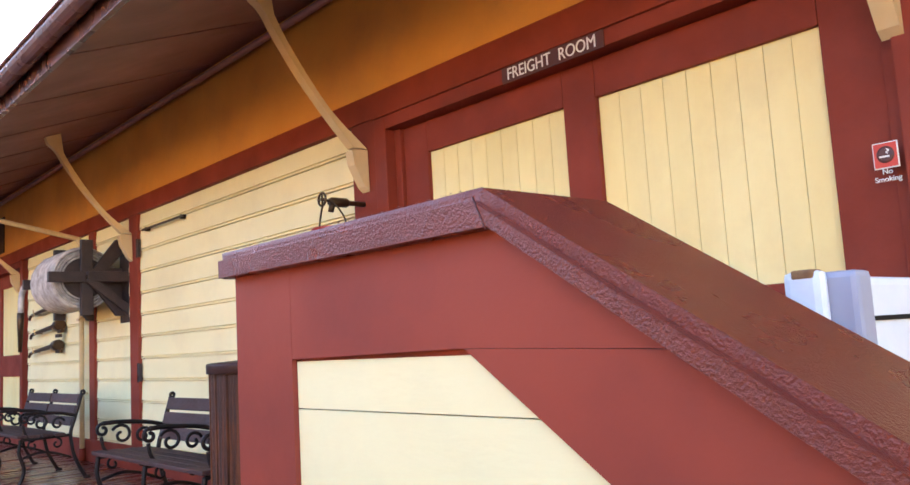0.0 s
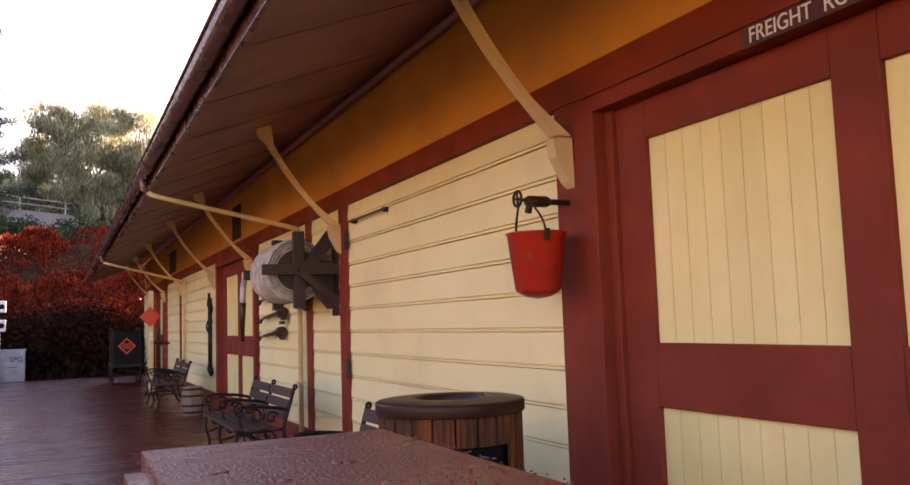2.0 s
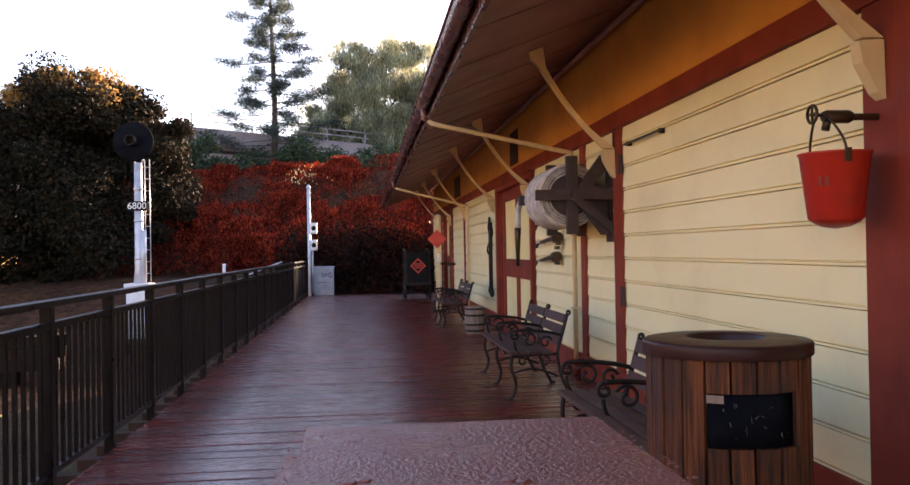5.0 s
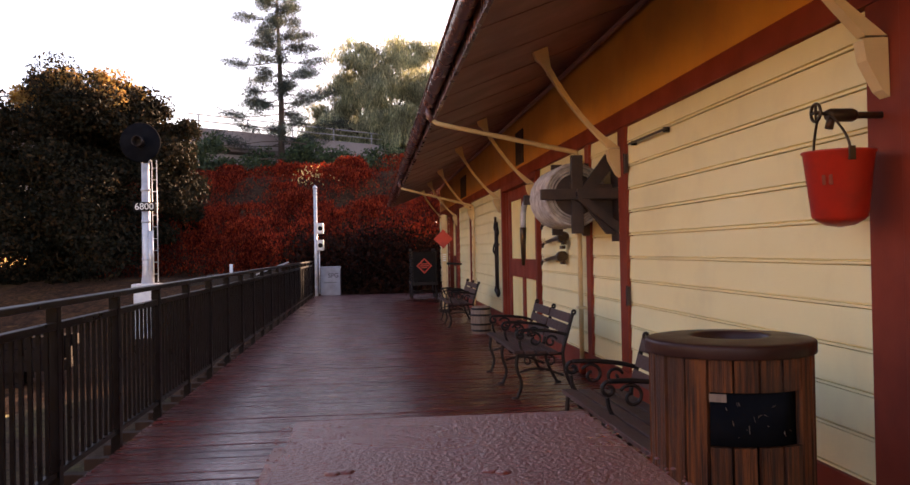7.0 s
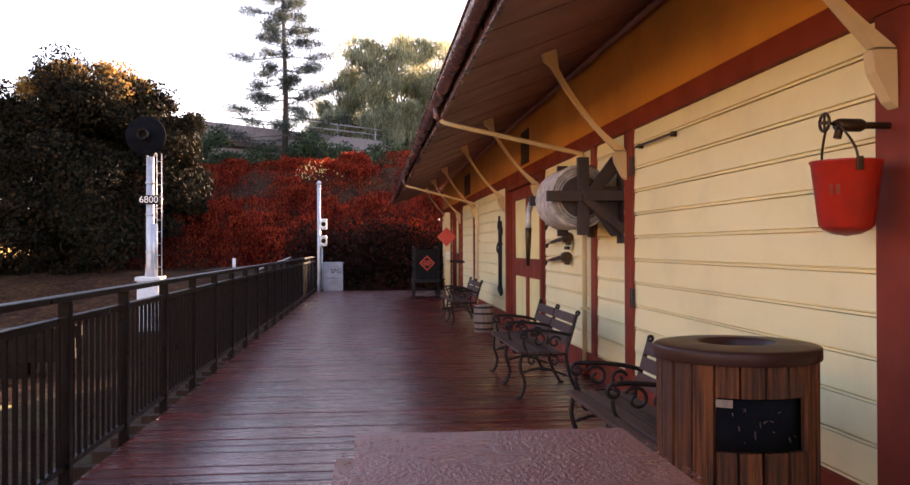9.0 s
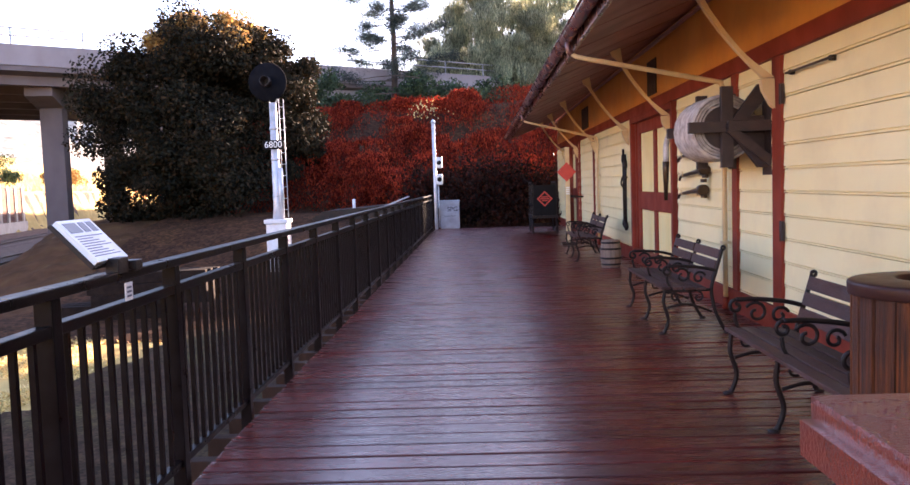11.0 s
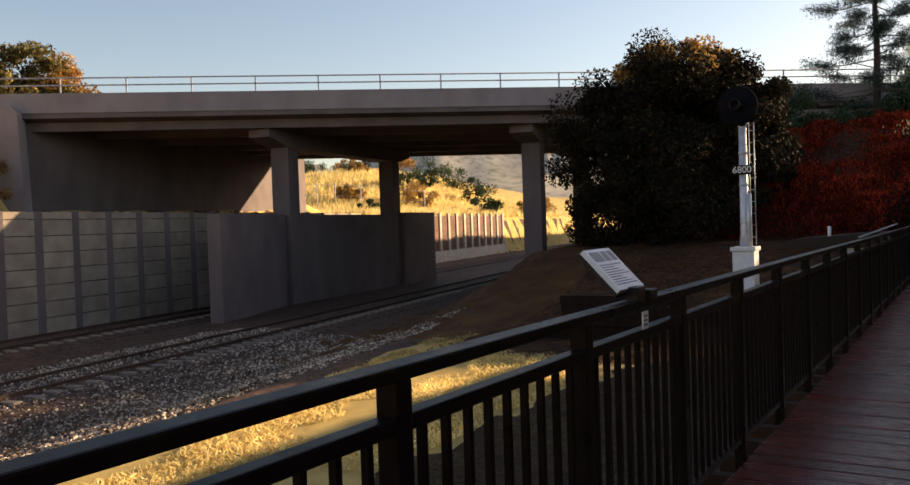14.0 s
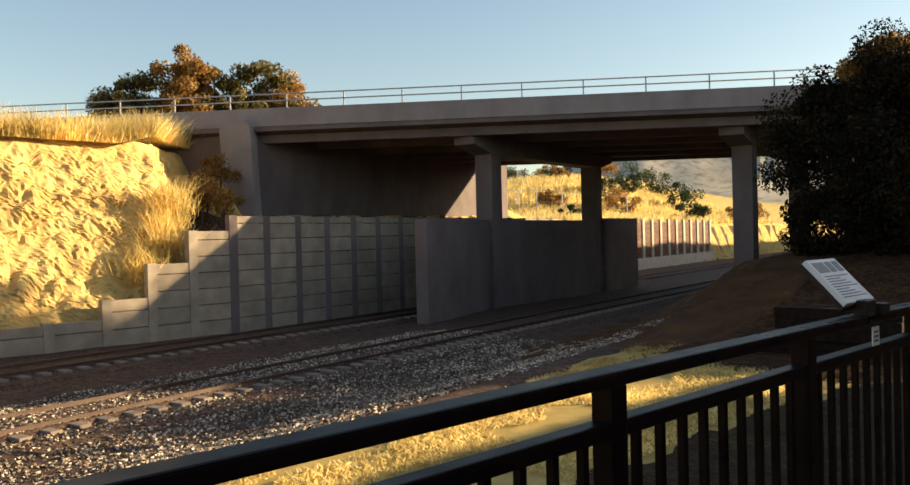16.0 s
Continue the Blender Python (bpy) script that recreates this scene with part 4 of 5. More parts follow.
# ---- things on the deck ----
def bench(at, seed=0):
    """A cast iron and slat bench for two, arms at both ends and in the middle; faces -x, long in y."""
    b = thing("bench", "iron framed park bench with weathered dark wooden slats", "bench", at=at, group="platform benches")
    L = 1.72
    R = 0.013
    bm = bmesh.new()
    # front leg, back leg, seat bearer, arm and scrolls, all in the plane y = 0
    tube(curve([(-0.03, 0, 0.0), (0.0, 0, 0.03), (0.03, 0, 0.14), (-0.01, 0, 0.28), (0.0, 0, 0.40)]), 0.016, 8, bm)
    tube(curve([(0.56, 0, 0.0), (0.53, 0, 0.04), (0.46, 0, 0.18), (0.43, 0, 0.3), (0.42, 0, 0.42), (0.46, 0, 0.56), (0.52, 0, 0.77)]), 0.016, 8, bm)
    tube([(0.0, 0, 0.395), (0.42, 0, 0.40)], 0.014, 8, bm)
    tube(curve([(0.02, 0, 0.24), (0.14, 0, 0.27), (0.26, 0, 0.26), (0.42, 0, 0.2)]), 0.011, 7, bm)
    tube(curve([(0.46, 0, 0.57), (0.34, 0, 0.60), (0.16, 0, 0.62), (0.03, 0, 0.62)]), 0.015, 8, bm)
    tube(spiral(0.03, 0.575, 0.045, 0.014, 90, 470), 0.012, 7, bm)
    tube(spiral(0.16, 0.53, 0.075, 0.018, 150, -260), 0.011, 7, bm)
    tube(spiral(0.31, 0.51, 0.06, 0.015, 20, 420), 0.011, 7, bm)
    tube(curve([(0.02, 0, 0.53), (0.03, 0, 0.47), (0.06, 0, 0.41)]), 0.012, 7, bm)
    tube(spiral(0.10, 0.34, 0.045, 0.012, 90, 420), 0.009, 6, bm)
    tube(spiral(0.30, 0.335, 0.05, 0.012, 90, -260), 0.009, 6, bm)
    tube(spiral(0.525, 0.775, 0.022, 0.01, -120, 200, n=8), 0.012, 6, bm)
    lathe([(0.032, 0.0), (0.03, 0.012), (0.016, 0.02)], 10, (-0.03, 0), bm)
    lathe([(0.032, 0.0), (0.03, 0.012), (0.016, 0.02)], 10, (0.56, 0), bm)
    fm = mesh_of(bm, IRON)
    for y in (0.02, L / 2, L - 0.02):
        part("arm_frame", fm, IRON, b, "black cast iron scroll frame").location = (0, y, 0)
    sm = mesh_of(box(0, 0.085, -0.02, L + 0.02, 0, 0.026, 0.006), SLAT)
    for i in range(4):
        part("seat_slat", sm, SLAT, b).location = (-0.035 + 0.105 * i, 0, 0.412 - 0.004 * i)
    bk = mesh_of(box(-0.012, 0.012, 0.03, L / 2 - 0.02, 0, 0.085, 0.006), SLAT)
    for s in (0, L / 2 - 0.01):
        for i in range(3):
            ob = part("back_slat", bk, SLAT, b)
            ob.matrix_basis = Matrix.Translation((0.425 + 0.03 * i, s, 0.475 + 0.1 * i)) @ pose(0, 0, 0, 0, 15, 0)
    return b


bench((1.945, 5.12, 0))
bench((1.985, 8.93, 0))
bench((2.02, 15.95, 0))

# trash receptacle
can = thing("trash_receptacle", "round slatted wooden trash receptacle with dark brown lid", "trash can", at=(2.05, 4.58, 0))
RC = 0.285
part("liner", lathe([(RC - 0.03, 0.03), (RC - 0.03, 0.9)], 28), DARK, can, "dark inner liner")
slat = mesh_of(prism([(RC - 0.012, -0.042), (RC + 0.012, -0.04), (RC + 0.014, 0.0), (RC + 0.012, 0.04), (RC - 0.012, 0.042)], "z", 0.02, 0.931), CAN_WOOD)
short = mesh_of(prism([(RC - 0.012, -0.042), (RC + 0.012, -0.04), (RC + 0.014, 0.0), (RC + 0.012, 0.04), (RC - 0.012, 0.042)], "z", 0.02, 0.63), CAN_WOOD)
top_s = mesh_of(prism([(RC - 0.012, -0.042), (RC + 0.012, -0.04), (RC + 0.014, 0.0), (RC + 0.012, 0.04), (RC - 0.012, 0.042)], "z", 0.82, 0.931), CAN_WOOD)
for i in range(21):
    a = 360 / 21 * i
    hatch = 236 < a < 292
    ob = part("slat", short if hatch else slat, CAN_WOOD, can)
    ob.rotation_euler = (radians(0.5 * math.sin(i * 5.1)), 0, radians(a + 0.5 * math.sin(i * 3.7)))
    ob.scale = (1 + 0.012 * math.sin(i * 2.3), 0.94 + 0.05 * math.sin(i * 4.4), 1)
    if hatch:
        ob = part("slat", top_s, CAN_WOOD, can)
        ob.rotation_euler.z = radians(a)
plate = lathe([(RC + 0.004, 0.635), (RC + 0.004, 0.815)], 48)
bmesh.ops.delete(plate, geom=[f for f in plate.faces if not 232 < math.degrees(math.atan2(f.calc_center_median().y, f.calc_center_median().x)) % 360 < 296 or len(f.verts) > 4], context="FACES")
bmesh.ops.solidify(plate, geom=list(plate.faces), thickness=0.006)
part("hatch_plate", plate, BLACK_MATT, can, "scratched black metal plate")
rs = random.Random(8)
for k in range(16):
    a, z0, r = 240 + 50 * rs.random(), 0.665 + 0.11 * rs.random(), RC + 0.006
    da, dz = 5 * (rs.random() - 0.35), 0.05 * (rs.random() - 0.4)
    part("scratch", tube([(r * math.cos(radians(a + da * q)), r * math.sin(radians(a + da * q)), z0 + dz * q) for q in (0, 0.5, 1)], 0.0005 + 0.0006 * rs.random(), 4), BARREL, can)
ob = part("sticker", box(0, 0.002, -0.03, 0.03, -0.014, 0.014), BARREL, can)
ob.matrix_basis = Matrix.Translation((1.026 * RC * math.cos(radians(238)), 1.026 * RC * math.sin(radians(238)), 0.80)) @ pose(0, 0, 0, 0, 0, 238)
lid = lathe([(RC + 0.012, 0.932), (RC + 0.028, 0.933), (RC + 0.03, 0.936), (RC + 0.03, 0.972), (RC + 0.0285, 0.977), (RC + 0.022, 0.981), (RC + 0.005, 0.984), (0.17, 0.99), (0.152, 0.99), (0.148, 0.987), (0.142, 0.975), (0.128, 0.91), (0.126, 0.88), (0.125, 0.875)], 48)
part("lid", lid, CAN_LID, can, "dark brown moulded lid with round opening")
part("opening", lathe([(0.124, 0.872), (0.123, 0.878)], 32), DARK, can)
can.scale.z = 1.025

# bucket on the hydrant valve
valve = thing("hose_valve", "old bronze hose valve sticking out of red casing", "valve", at=(2.97, 5.0, 1.94))
part("pipe", tube([(0.06, 0, -0.01), (-0.12, 0, -0.01), (-0.2, 0, 0.0)], 0.016, 10), BRONZE, valve)
part("valve_body", lathe([(0.02, -0.02), (0.03, 0.0), (0.03, 0.1), (0.022, 0.12)], 12), BRONZE, valve).matrix_basis = pose(-0.14, 0, -0.01, 0, -90, 0)
part("nozzle", tube([(-0.235, 0, -0.01), (-0.25, 0, -0.07)], 0.018, 10), BRONZE, valve)
wheel = bmesh.new()
tube([(-0.31 + 0.0, 0.04 * math.cos(a), 0.04 * math.sin(a)) for a in [math.pi / 8 * k for k in range(17)]], 0.007, 6, wheel)
tube([(-0.31, -0.04, 0), (-0.31, 0.04, 0)], 0.006, 6, wheel)
tube([(-0.31, 0, -0.04), (-0.31, 0, 0.04)], 0.006, 6, wheel)
tube([(-0.25, 0, -0.005), (-0.32, 0, 0)], 0.008, 6, wheel)
part("hand_wheel", wheel, BRONZE, valve)

bucket = thing("fire_bucket", "red round bottomed fire bucket hanging from a valve", "bucket", at=(2.762, 5.0, 1.465))
part("pail", lathe([(0.002, -0.035), (0.06, -0.026), (0.1, -0.004), (0.117, 0.012), (0.15, 0.29), (0.157, 0.295), (0.157, 0.302), (0.147, 0.302), (0.112, 0.02), (0.004, 0.0)], 36), BUCKET, bucket)
part("bail", tube(curve([(-0.03, -0.152, 0.28), (-0.04, -0.13, 0.36), (-0.06, -0.06, 0.45), (-0.065, 0.0, 0.475), (-0.06, 0.06, 0.45), (-0.04, 0.13, 0.36), (-0.03, 0.152, 0.28)], 5), 0.006, 6), BRONZE, bucket, "wire handle")
for s in (-1, 1):
    part("ear", box(-0.045, -0.015, s * 0.155 - 0.006, s * 0.155 + 0.006, 0.25, 0.31, 0.003), BRONZE, bucket)
for a in (214, 226):
    ob = part("worn_letter", box(-0.001, 0.001, -0.008, 0.008, -0.022, 0.022), RED, bucket)
    ob.matrix_basis = Matrix.Translation((0.1385 * math.cos(radians(a)), 0.1385 * math.sin(radians(a)), 0.17)) @ pose(0, 0, 0, 0, 7, a)

# hose reel on the wall
reel = thing("hose_reel", "dark wooden hose reel wound with white canvas hose", "hose reel", at=(2.63, 9.2, 1.865))


def spider(y):
    """An upright and a level bar crossing at the axle, and two braces back to the wall."""
    part("spoke", box(-0.055, 0.055, y - 0.03, y + 0.03, -0.37, 0.37, 0.006), REELWOOD, reel)
    part("spoke", box(-0.36, 0.36, y - 0.06, y - 0.002, -0.05, 0.05, 0.006), REELWOOD, reel)
    for s in (-1, 1):
        part("brace", prism([(-0.02, -s * 0.02), (0.07, -s * 0.06), (0.36, s * 0.26), (0.36, s * 0.38), (0.28, s * 0.38)], "y", y - 0.028, y + 0.028), REELWOOD, reel)


spider(0.0)
spider(0.86)
part("axle", tube([(0, -0.1, 0), (0, 1.04, 0)], 0.03, 10), IRON, reel)
part("drum", tube([(0, 0.05, 0), (0, 0.82, 0)], 0.2, 24), REELWOOD, reel)
for layer, rr in ((0, 0.245), (1, 0.288)):
    pts = [(rr * math.cos(a), 0.08 + 0.7 * k / 260, rr * math.sin(a)) for k, a in ((k, 2 * math.pi * k / 20) for k in range(261))]
    part("hose_wrap", tube(pts, 0.0235 if layer else 0.026, 8), HOSE, reel, "flat white canvas hose")
part("hose_end", tube(curve([(-0.3, 0.9, 0.05), (-0.345, 0.93, -0.1), (-0.35, 0.94, -0.3)], 5), 0.03, 8), HOSE, reel)
part("nozzle", tube([(-0.35, 0.94, -0.28), (-0.352, 0.94, -0.36), (-0.355, 0.94, -0.68)], [0.036, 0.034, 0.018], 10), BRONZE, reel)
for y in (-0.09, 0.95):
    part("wall_arm", box(-0.02, 0.40, y - 0.035, y + 0.035, -0.05, 0.05, 0.005), REELWOOD, reel)
    part("knee_brace", prism([(0.37, -0.38), (0.40, -0.30), (0.02, 0.0), (-0.03, -0.05)], "y", y - 0.03, y + 0.03), REELWOOD, reel)
part("side_board", prism([(0.06, -0.06), (0.355, -0.33), (0.355, 0.1), (0.12, 0.1)], "y", 0.035, 0.06), REELWOOD, reel)
for k in range(7):
    rr = 0.13 + 0.026 * k
    part("hose_coil", tube([(rr * math.cos(2 * math.pi * q / 28), 0.062 + 0.004 * (k % 2), rr * math.sin(2 * math.pi * q / 28)) for q in range(29)], 0.0105, 6), HOSE, reel)
part("back_board", box(0.362, 0.405, -0.12, 0.12, -0.45, 0.40, 0.006), REELWOOD, reel)


def wall_tool(y, z):
    """An old brass hose nozzle on two pegs."""
    t = thing("hose_nozzle", "long dark bronze hose nozzle on wall pegs", "nozzle", at=(2.93, y, z), group="hose nozzles")
    part("barrel", tube([(0, 0.62, -0.03), (0, 0.2, 0), (0, -0.35, 0.03), (0, -0.42, 0.032)], [0.018, 0.022, 0.035, 0.05], 10), BRONZE, t)
    part("tip", tube([(0, 0.60, -0.03), (0, 0.70, -0.045), (0, 0.74, -0.08)], 0.018, 8), BRONZE, t)
    part("coupling", tube([(0, -0.36, 0.03), (0, -0.5, 0.035)], 0.062, 12), BRONZE, t)
    for s in (-0.07, 0.11):
        part("lug", box(-0.02, 0.02, -0.56, -0.42, 0.03 + s - 0.02, 0.03 + s + 0.02, 0.006), BRONZE, t)
    for y2 in (-0.3, 0.45):
        part("peg", tube([(0.06, y2, -0.03), (-0.03, y2, -0.03), (-0.035, y2, 0.03)], 0.008, 6), PIPE, t)


wall_tool(11.55, 1.46)
wall_tool(11.62, 1.23)
wall_tool(11.60, 1.70)

# tools upright on the wall
for k, (y, z0, z1) in enumerate(((16.5, 0.55, 1.95), (16.32, 0.5, 1.85))):
    t = thing("wall_pole", "dark iron switch bar hung upright on the wall", "bar", at=(2.94, y, 0), group="hung bars")
    part("shaft", tube([(0, 0, z0), (0, 0, z1)], 0.022, 8), IRON, t)
    part("collar", lathe([(0.03, z1 - 0.25), (0.04, z1 - 0.2), (0.03, z1 - 0.1)], 10), IRON, t)
    part("collar", lathe([(0.03, z0 + 0.02), (0.042, z0 + 0.06), (0.03, z0 + 0.14)], 10), IRON, t)
    part("hook", tube(curve([(0, 0, z0 + 0.7), (-0.05, -0.03, z0 + 0.78), (-0.03, -0.05, z0 + 0.9), (0.03, -0.04, z0 + 0.95)], 4), 0.014, 6), IRON, t)

# barrel
keg = thing("barrel", "small weathered grey wooden nail keg beside the wall", "barrel", at=(2.44, 14.95, 0))
for i in range(14):
    a0, a1 = 2 * math.pi * i / 14 + 0.01, 2 * math.pi * (i + 1) / 14 - 0.01
    bm = bmesh.new()
    rows = [[bm.verts.new((r * math.cos(a), r * math.sin(a), z)) for a in (a0, a1)] for r, z in ((0.145, 0.0), (0.165, 0.12), (0.17, 0.22), (0.163, 0.33), (0.145, 0.44), (0.13, 0.44), (0.13, 0.0))]
    for p, q in zip(rows, rows[1:] + rows[:1]):
        bm.faces.new((p[0], p[1], q[1], q[0]))
    for s in (0, 1):
        bm.faces.new([r[s] for r in rows])
    bmesh.ops.recalc_face_normals(bm, faces=list(bm.faces))
    part("stave", bm, BARREL, keg)
for z, r in ((0.05, 0.156), (0.15, 0.171), (0.3, 0.170), (0.4, 0.156)):
    part("hoop", lathe([(r, z - 0.015), (r + 0.003, z), (r, z + 0.015)], 28), IRON, keg)
part("head", lathe([(0.13, 0.41), (0.13, 0.425)], 20), BARREL, keg)

# sign post with diamond and baggage cart at the far end
dia = thing("diamond_sign", "orange red diamond target sign on a pale post", "sign", at=(2.28, 19.75, 0))
part("post", box(-0.05, 0.05, 0.02, 0.1, 0.0, 2.15, 0.008), PIPE, dia)
ob = part("diamond", box(-0.15, 0.15, -0.012, 0.0, -0.15, 0.15, 0.004), SIGN_RED, dia)
ob.matrix_basis = pose(-0.02, -0.005, 1.61, 0, 45, 0)
for i in range(4):
    part("tag_line", box(-0.035, 0.045, 0.012, 0.019, 1.12 + 0.045 * i, 1.145 + 0.045 * i), LETTER, dia)
part("base", box(-0.14, 0.14, -0.1, 0.2, 0.0, 0.06, 0.01), TIMBER, dia)

cart = thing("baggage_cart", "dark green black baggage cart with red diamond emblem", "baggage cart", at=(2.1, 24.0, 0))
part("bed", box(-0.36, 0.36, -0.05, 1.5, 0.42, 0.50, 0.01), IRON, cart)
for x in (-0.34, 0.30):
    for z in (0.75, 1.05, 1.36):
        part("side_rail", box(x, x + 0.04, 0.0, 1.45, z, z + 0.06), IRON, cart)
    for y in (0.0, 0.7, 1.4):
        part("stake", box(x, x + 0.045, y, y + 0.05, 0.5, 1.42), IRON, cart)
part("end_panel", box(-0.30, 0.30, -0.03, 0.0, 0.5, 1.32, 0.008), DARK, cart)
ob = part("emblem", box(-0.15, 0.15, -0.036, -0.031, -0.15, 0.15), SIGN_RED, cart, "red diamond emblem")
ob.matrix_basis = pose(0, 0, 0.95, 0, 45, 0)
ob = part("emblem_field", box(-0.115, 0.115, -0.041, -0.037, -0.115, 0.115), DARK, cart)
ob.matrix_basis = pose(0, 0, 0.95, 0, 45, 0)
for z, w in ((1.0, 0.09), (0.95, 0.13), (0.9, 0.08)):
    part("emblem_bar", box(-w, w, -0.046, -0.042, z - 0.014, z + 0.014), SIGN_RED, cart)
for x in (-0.33, 0.33):
    for y in (0.2, 1.25):
        wm = bmesh.new()
        tube([(x, y + 0.19 * math.cos(a), 0.21 + 0.19 * math.sin(a)) for a in [math.pi / 10 * k for k in range(21)]], 0.022, 6, wm)
        for k in range(4):
            a = math.pi / 4 * k
            tube([(x, y - 0.18 * math.cos(a), 0.21 - 0.18 * math.sin(a)), (x, y + 0.18 * math.cos(a), 0.21 + 0.18 * math.sin(a))], 0.014, 5, wm)
        part("wheel", wm, IRON, cart)
part("axle", tube([(-0.33, 0.2, 0.21), (0.33, 0.2, 0.21)], 0.02, 8), IRON, cart)
part("axle", tube([(-0.33, 1.25, 0.21), (0.33, 1.25, 0.21)], 0.02, 8), IRON, cart)
for s, z in ((0.0, 0.52), (0.35, 0.55)):
    tk = solid("travel_trunk", box(1.85, 2.35, 24.2 + s * 1.6, 24.65 + s * 1.6, 0.502, 0.98, 0.02), REELWOOD, "dark wooden travel trunk on the baggage cart", "trunk")

# low hand tap and plank beside door at the far end
lever = thing("wall_lever", "dark iron lever fixed to the wall", "lever", at=(2.9, 22.6, 1.0))
part("arm", tube([(0.07, 0, 0), (-0.25, 0, 0.02)], 0.025, 8), IRON, lever)
part("grip", box(-0.34, -0.2, -0.04, 0.04, -0.01, 0.05, 0.01), IRON, lever)

# dwarf signal pole and equipment box at the deck's end
pole = thing("signal_pole", "silver painted pole with two relay boxes", "pole", at=(-1.06, 28.05, 0))
part("shaft", tube([(0, 0, -1.5), (0, 0, 3.38)], 0.055, 14), SILVER, pole)
part("finial", lathe([(0.07, 3.38), (0.075, 3.42), (0.05, 3.47), (0.01, 3.5)], 14), SILVER, pole)
for z in (0.25, 1.2, 2.3, 3.2):
    part("collar", lathe([(0.06, z), (0.068, z + 0.02), (0.06, z + 0.05)], 14), SILVER, pole)
for z in (1.42, 1.95):
    box_ob = part("relay_box", box(0.05, 0.25, -0.12, 0.1, z, z + 0.34, 0.03), SILVER, pole)
    part("dial", lathe([(0.075, 0), (0.07, 0.02), (0.05, 0.03)], 16), DARK, box_ob).matrix_basis = pose(0.15, -0.12, z + 0.17, 90, 0, 0)
part("conduit", tube([(0.1, -0.02, 0.05), (0.1, -0.02, 1.42)], 0.022, 8), SILVER, pole)
ebox = thing("equipment_box", "pale grey equipment box lettered SPG at the deck end", "cabinet", at=(-0.63, 28.35, 0))
part("body", box(-0.31, 0.31, -0.18, 0.2, 0.0, 0.86, 0.012), GREYBOX, ebox)
part("lid", box(-0.33, 0.33, -0.2, 0.22, 0.861, 0.91, 0.012), GREYBOX, ebox)
letters("lettering", "SPG", 0.2, DARK, Matrix.Translation((0.09, -0.183, 0.62)) @ pose(0, 0, 0, 90, 0, 0), ebox)
part("seam", box(-0.2, 0.2, -0.184, -0.181, 0.4, 0.41), DARK, ebox)

# white box and panel beside the parapet
wb = thing("newspaper_box", "shallow white metal newspaper box beside the stair wall", "cabinet", at=(1.27, 1.36, 0))
part("body", box(0, 0.62, 0, 0.09, -0.03, 1.118, 0.015), WHITE, wb)
part("slot", box(0.04, 0.6, -0.004, -0.001, 1.044, 1.052), DARK, wb)
part("door_seam", box(0.04, 0.048, -0.004, -0.001, 0.5, 1.044), DARK, wb)
part("handle", tube(curve([(0.3, -0.001, 0.9), (0.3, -0.04, 0.905), (0.4, -0.04, 0.905), (0.4, -0.001, 0.9)], 3), 0.008, 6), SILVER, wb)
pb = thing("metal_panel", "narrow white metal panel with rusty top leaning there", "panel", at=(1.175, 1.31, 0))
part("face", box(0, 0.03, 0.04, 0.1, -0.03, 1.125, 0.012), WHITE, pb)
part("edge", box(0.031, 0.085, 0.0, 0.06, -0.03, 1.122, 0.01), PALEBLUE, pb, "lilac shaded panel edge")
part("rust_patch", box(-0.001, 0.031, 0.05, 0.085, 1.112, 1.1265, 0.004), RUST, pb, "brown rust at the top")

# reading panel on the railing
info = thing("information_panel", "tilted white information panel clamped to the railing", "sign", at=(-1.185, 4.79, 1.15))
m = pose(0, 0, 0, 0, 46, 0) @ Matrix.Diagonal((0.9, 0.86, 1, 1))
ob = part("panel", box(-0.255, 0.0, -0.165, 0.165, 0.0, 0.022, 0.003), WHITE, info)
ob.matrix_basis = m
ob = part("frame", box(-0.262, 0.007, -0.172, 0.172, -0.018, -0.001, 0.003), IRON, info)
ob.matrix_basis = m
for i in range(9):
    w = 0.135 - 0.02 * ((i * 7) % 4)
    ob = part("text_line", box(-0.155 + 0.015 * i, -0.15 + 0.015 * i, -0.14, -0.14 + 2 * w, 0.0221, 0.0235), PRINT, info)
    ob.matrix_basis = m
for y0, y1 in ((-0.14, -0.02), (0.0, 0.06), (0.08, 0.14)):
    ob = part("picture", box(-0.235, -0.175, y0, y1, 0.0221, 0.0235), PRINT, info)
    ob.matrix_basis = m
part("clamp", box(0.0, 0.055, -0.05, 0.05, -0.06, 0.02, 0.006), IRON, info)
part("clamp", box(-0.03, 0.07, 0.08, 0.16, -0.045, 0.0, 0.006), IRON, info)
tag = thing("rail_tag", "small white printed tag on the railing", "tag", at=(-1.137, 4.836, 1.026))
part("card", box(0, 0.004, -0.035, 0.035, -0.04, 0.035), LETTER, tag)
for i in range(3):
    part("print", box(0.0041, 0.006, -0.022, 0.02, -0.025 + 0.018 * i, -0.017 + 0.018 * i), PRINT, tag)

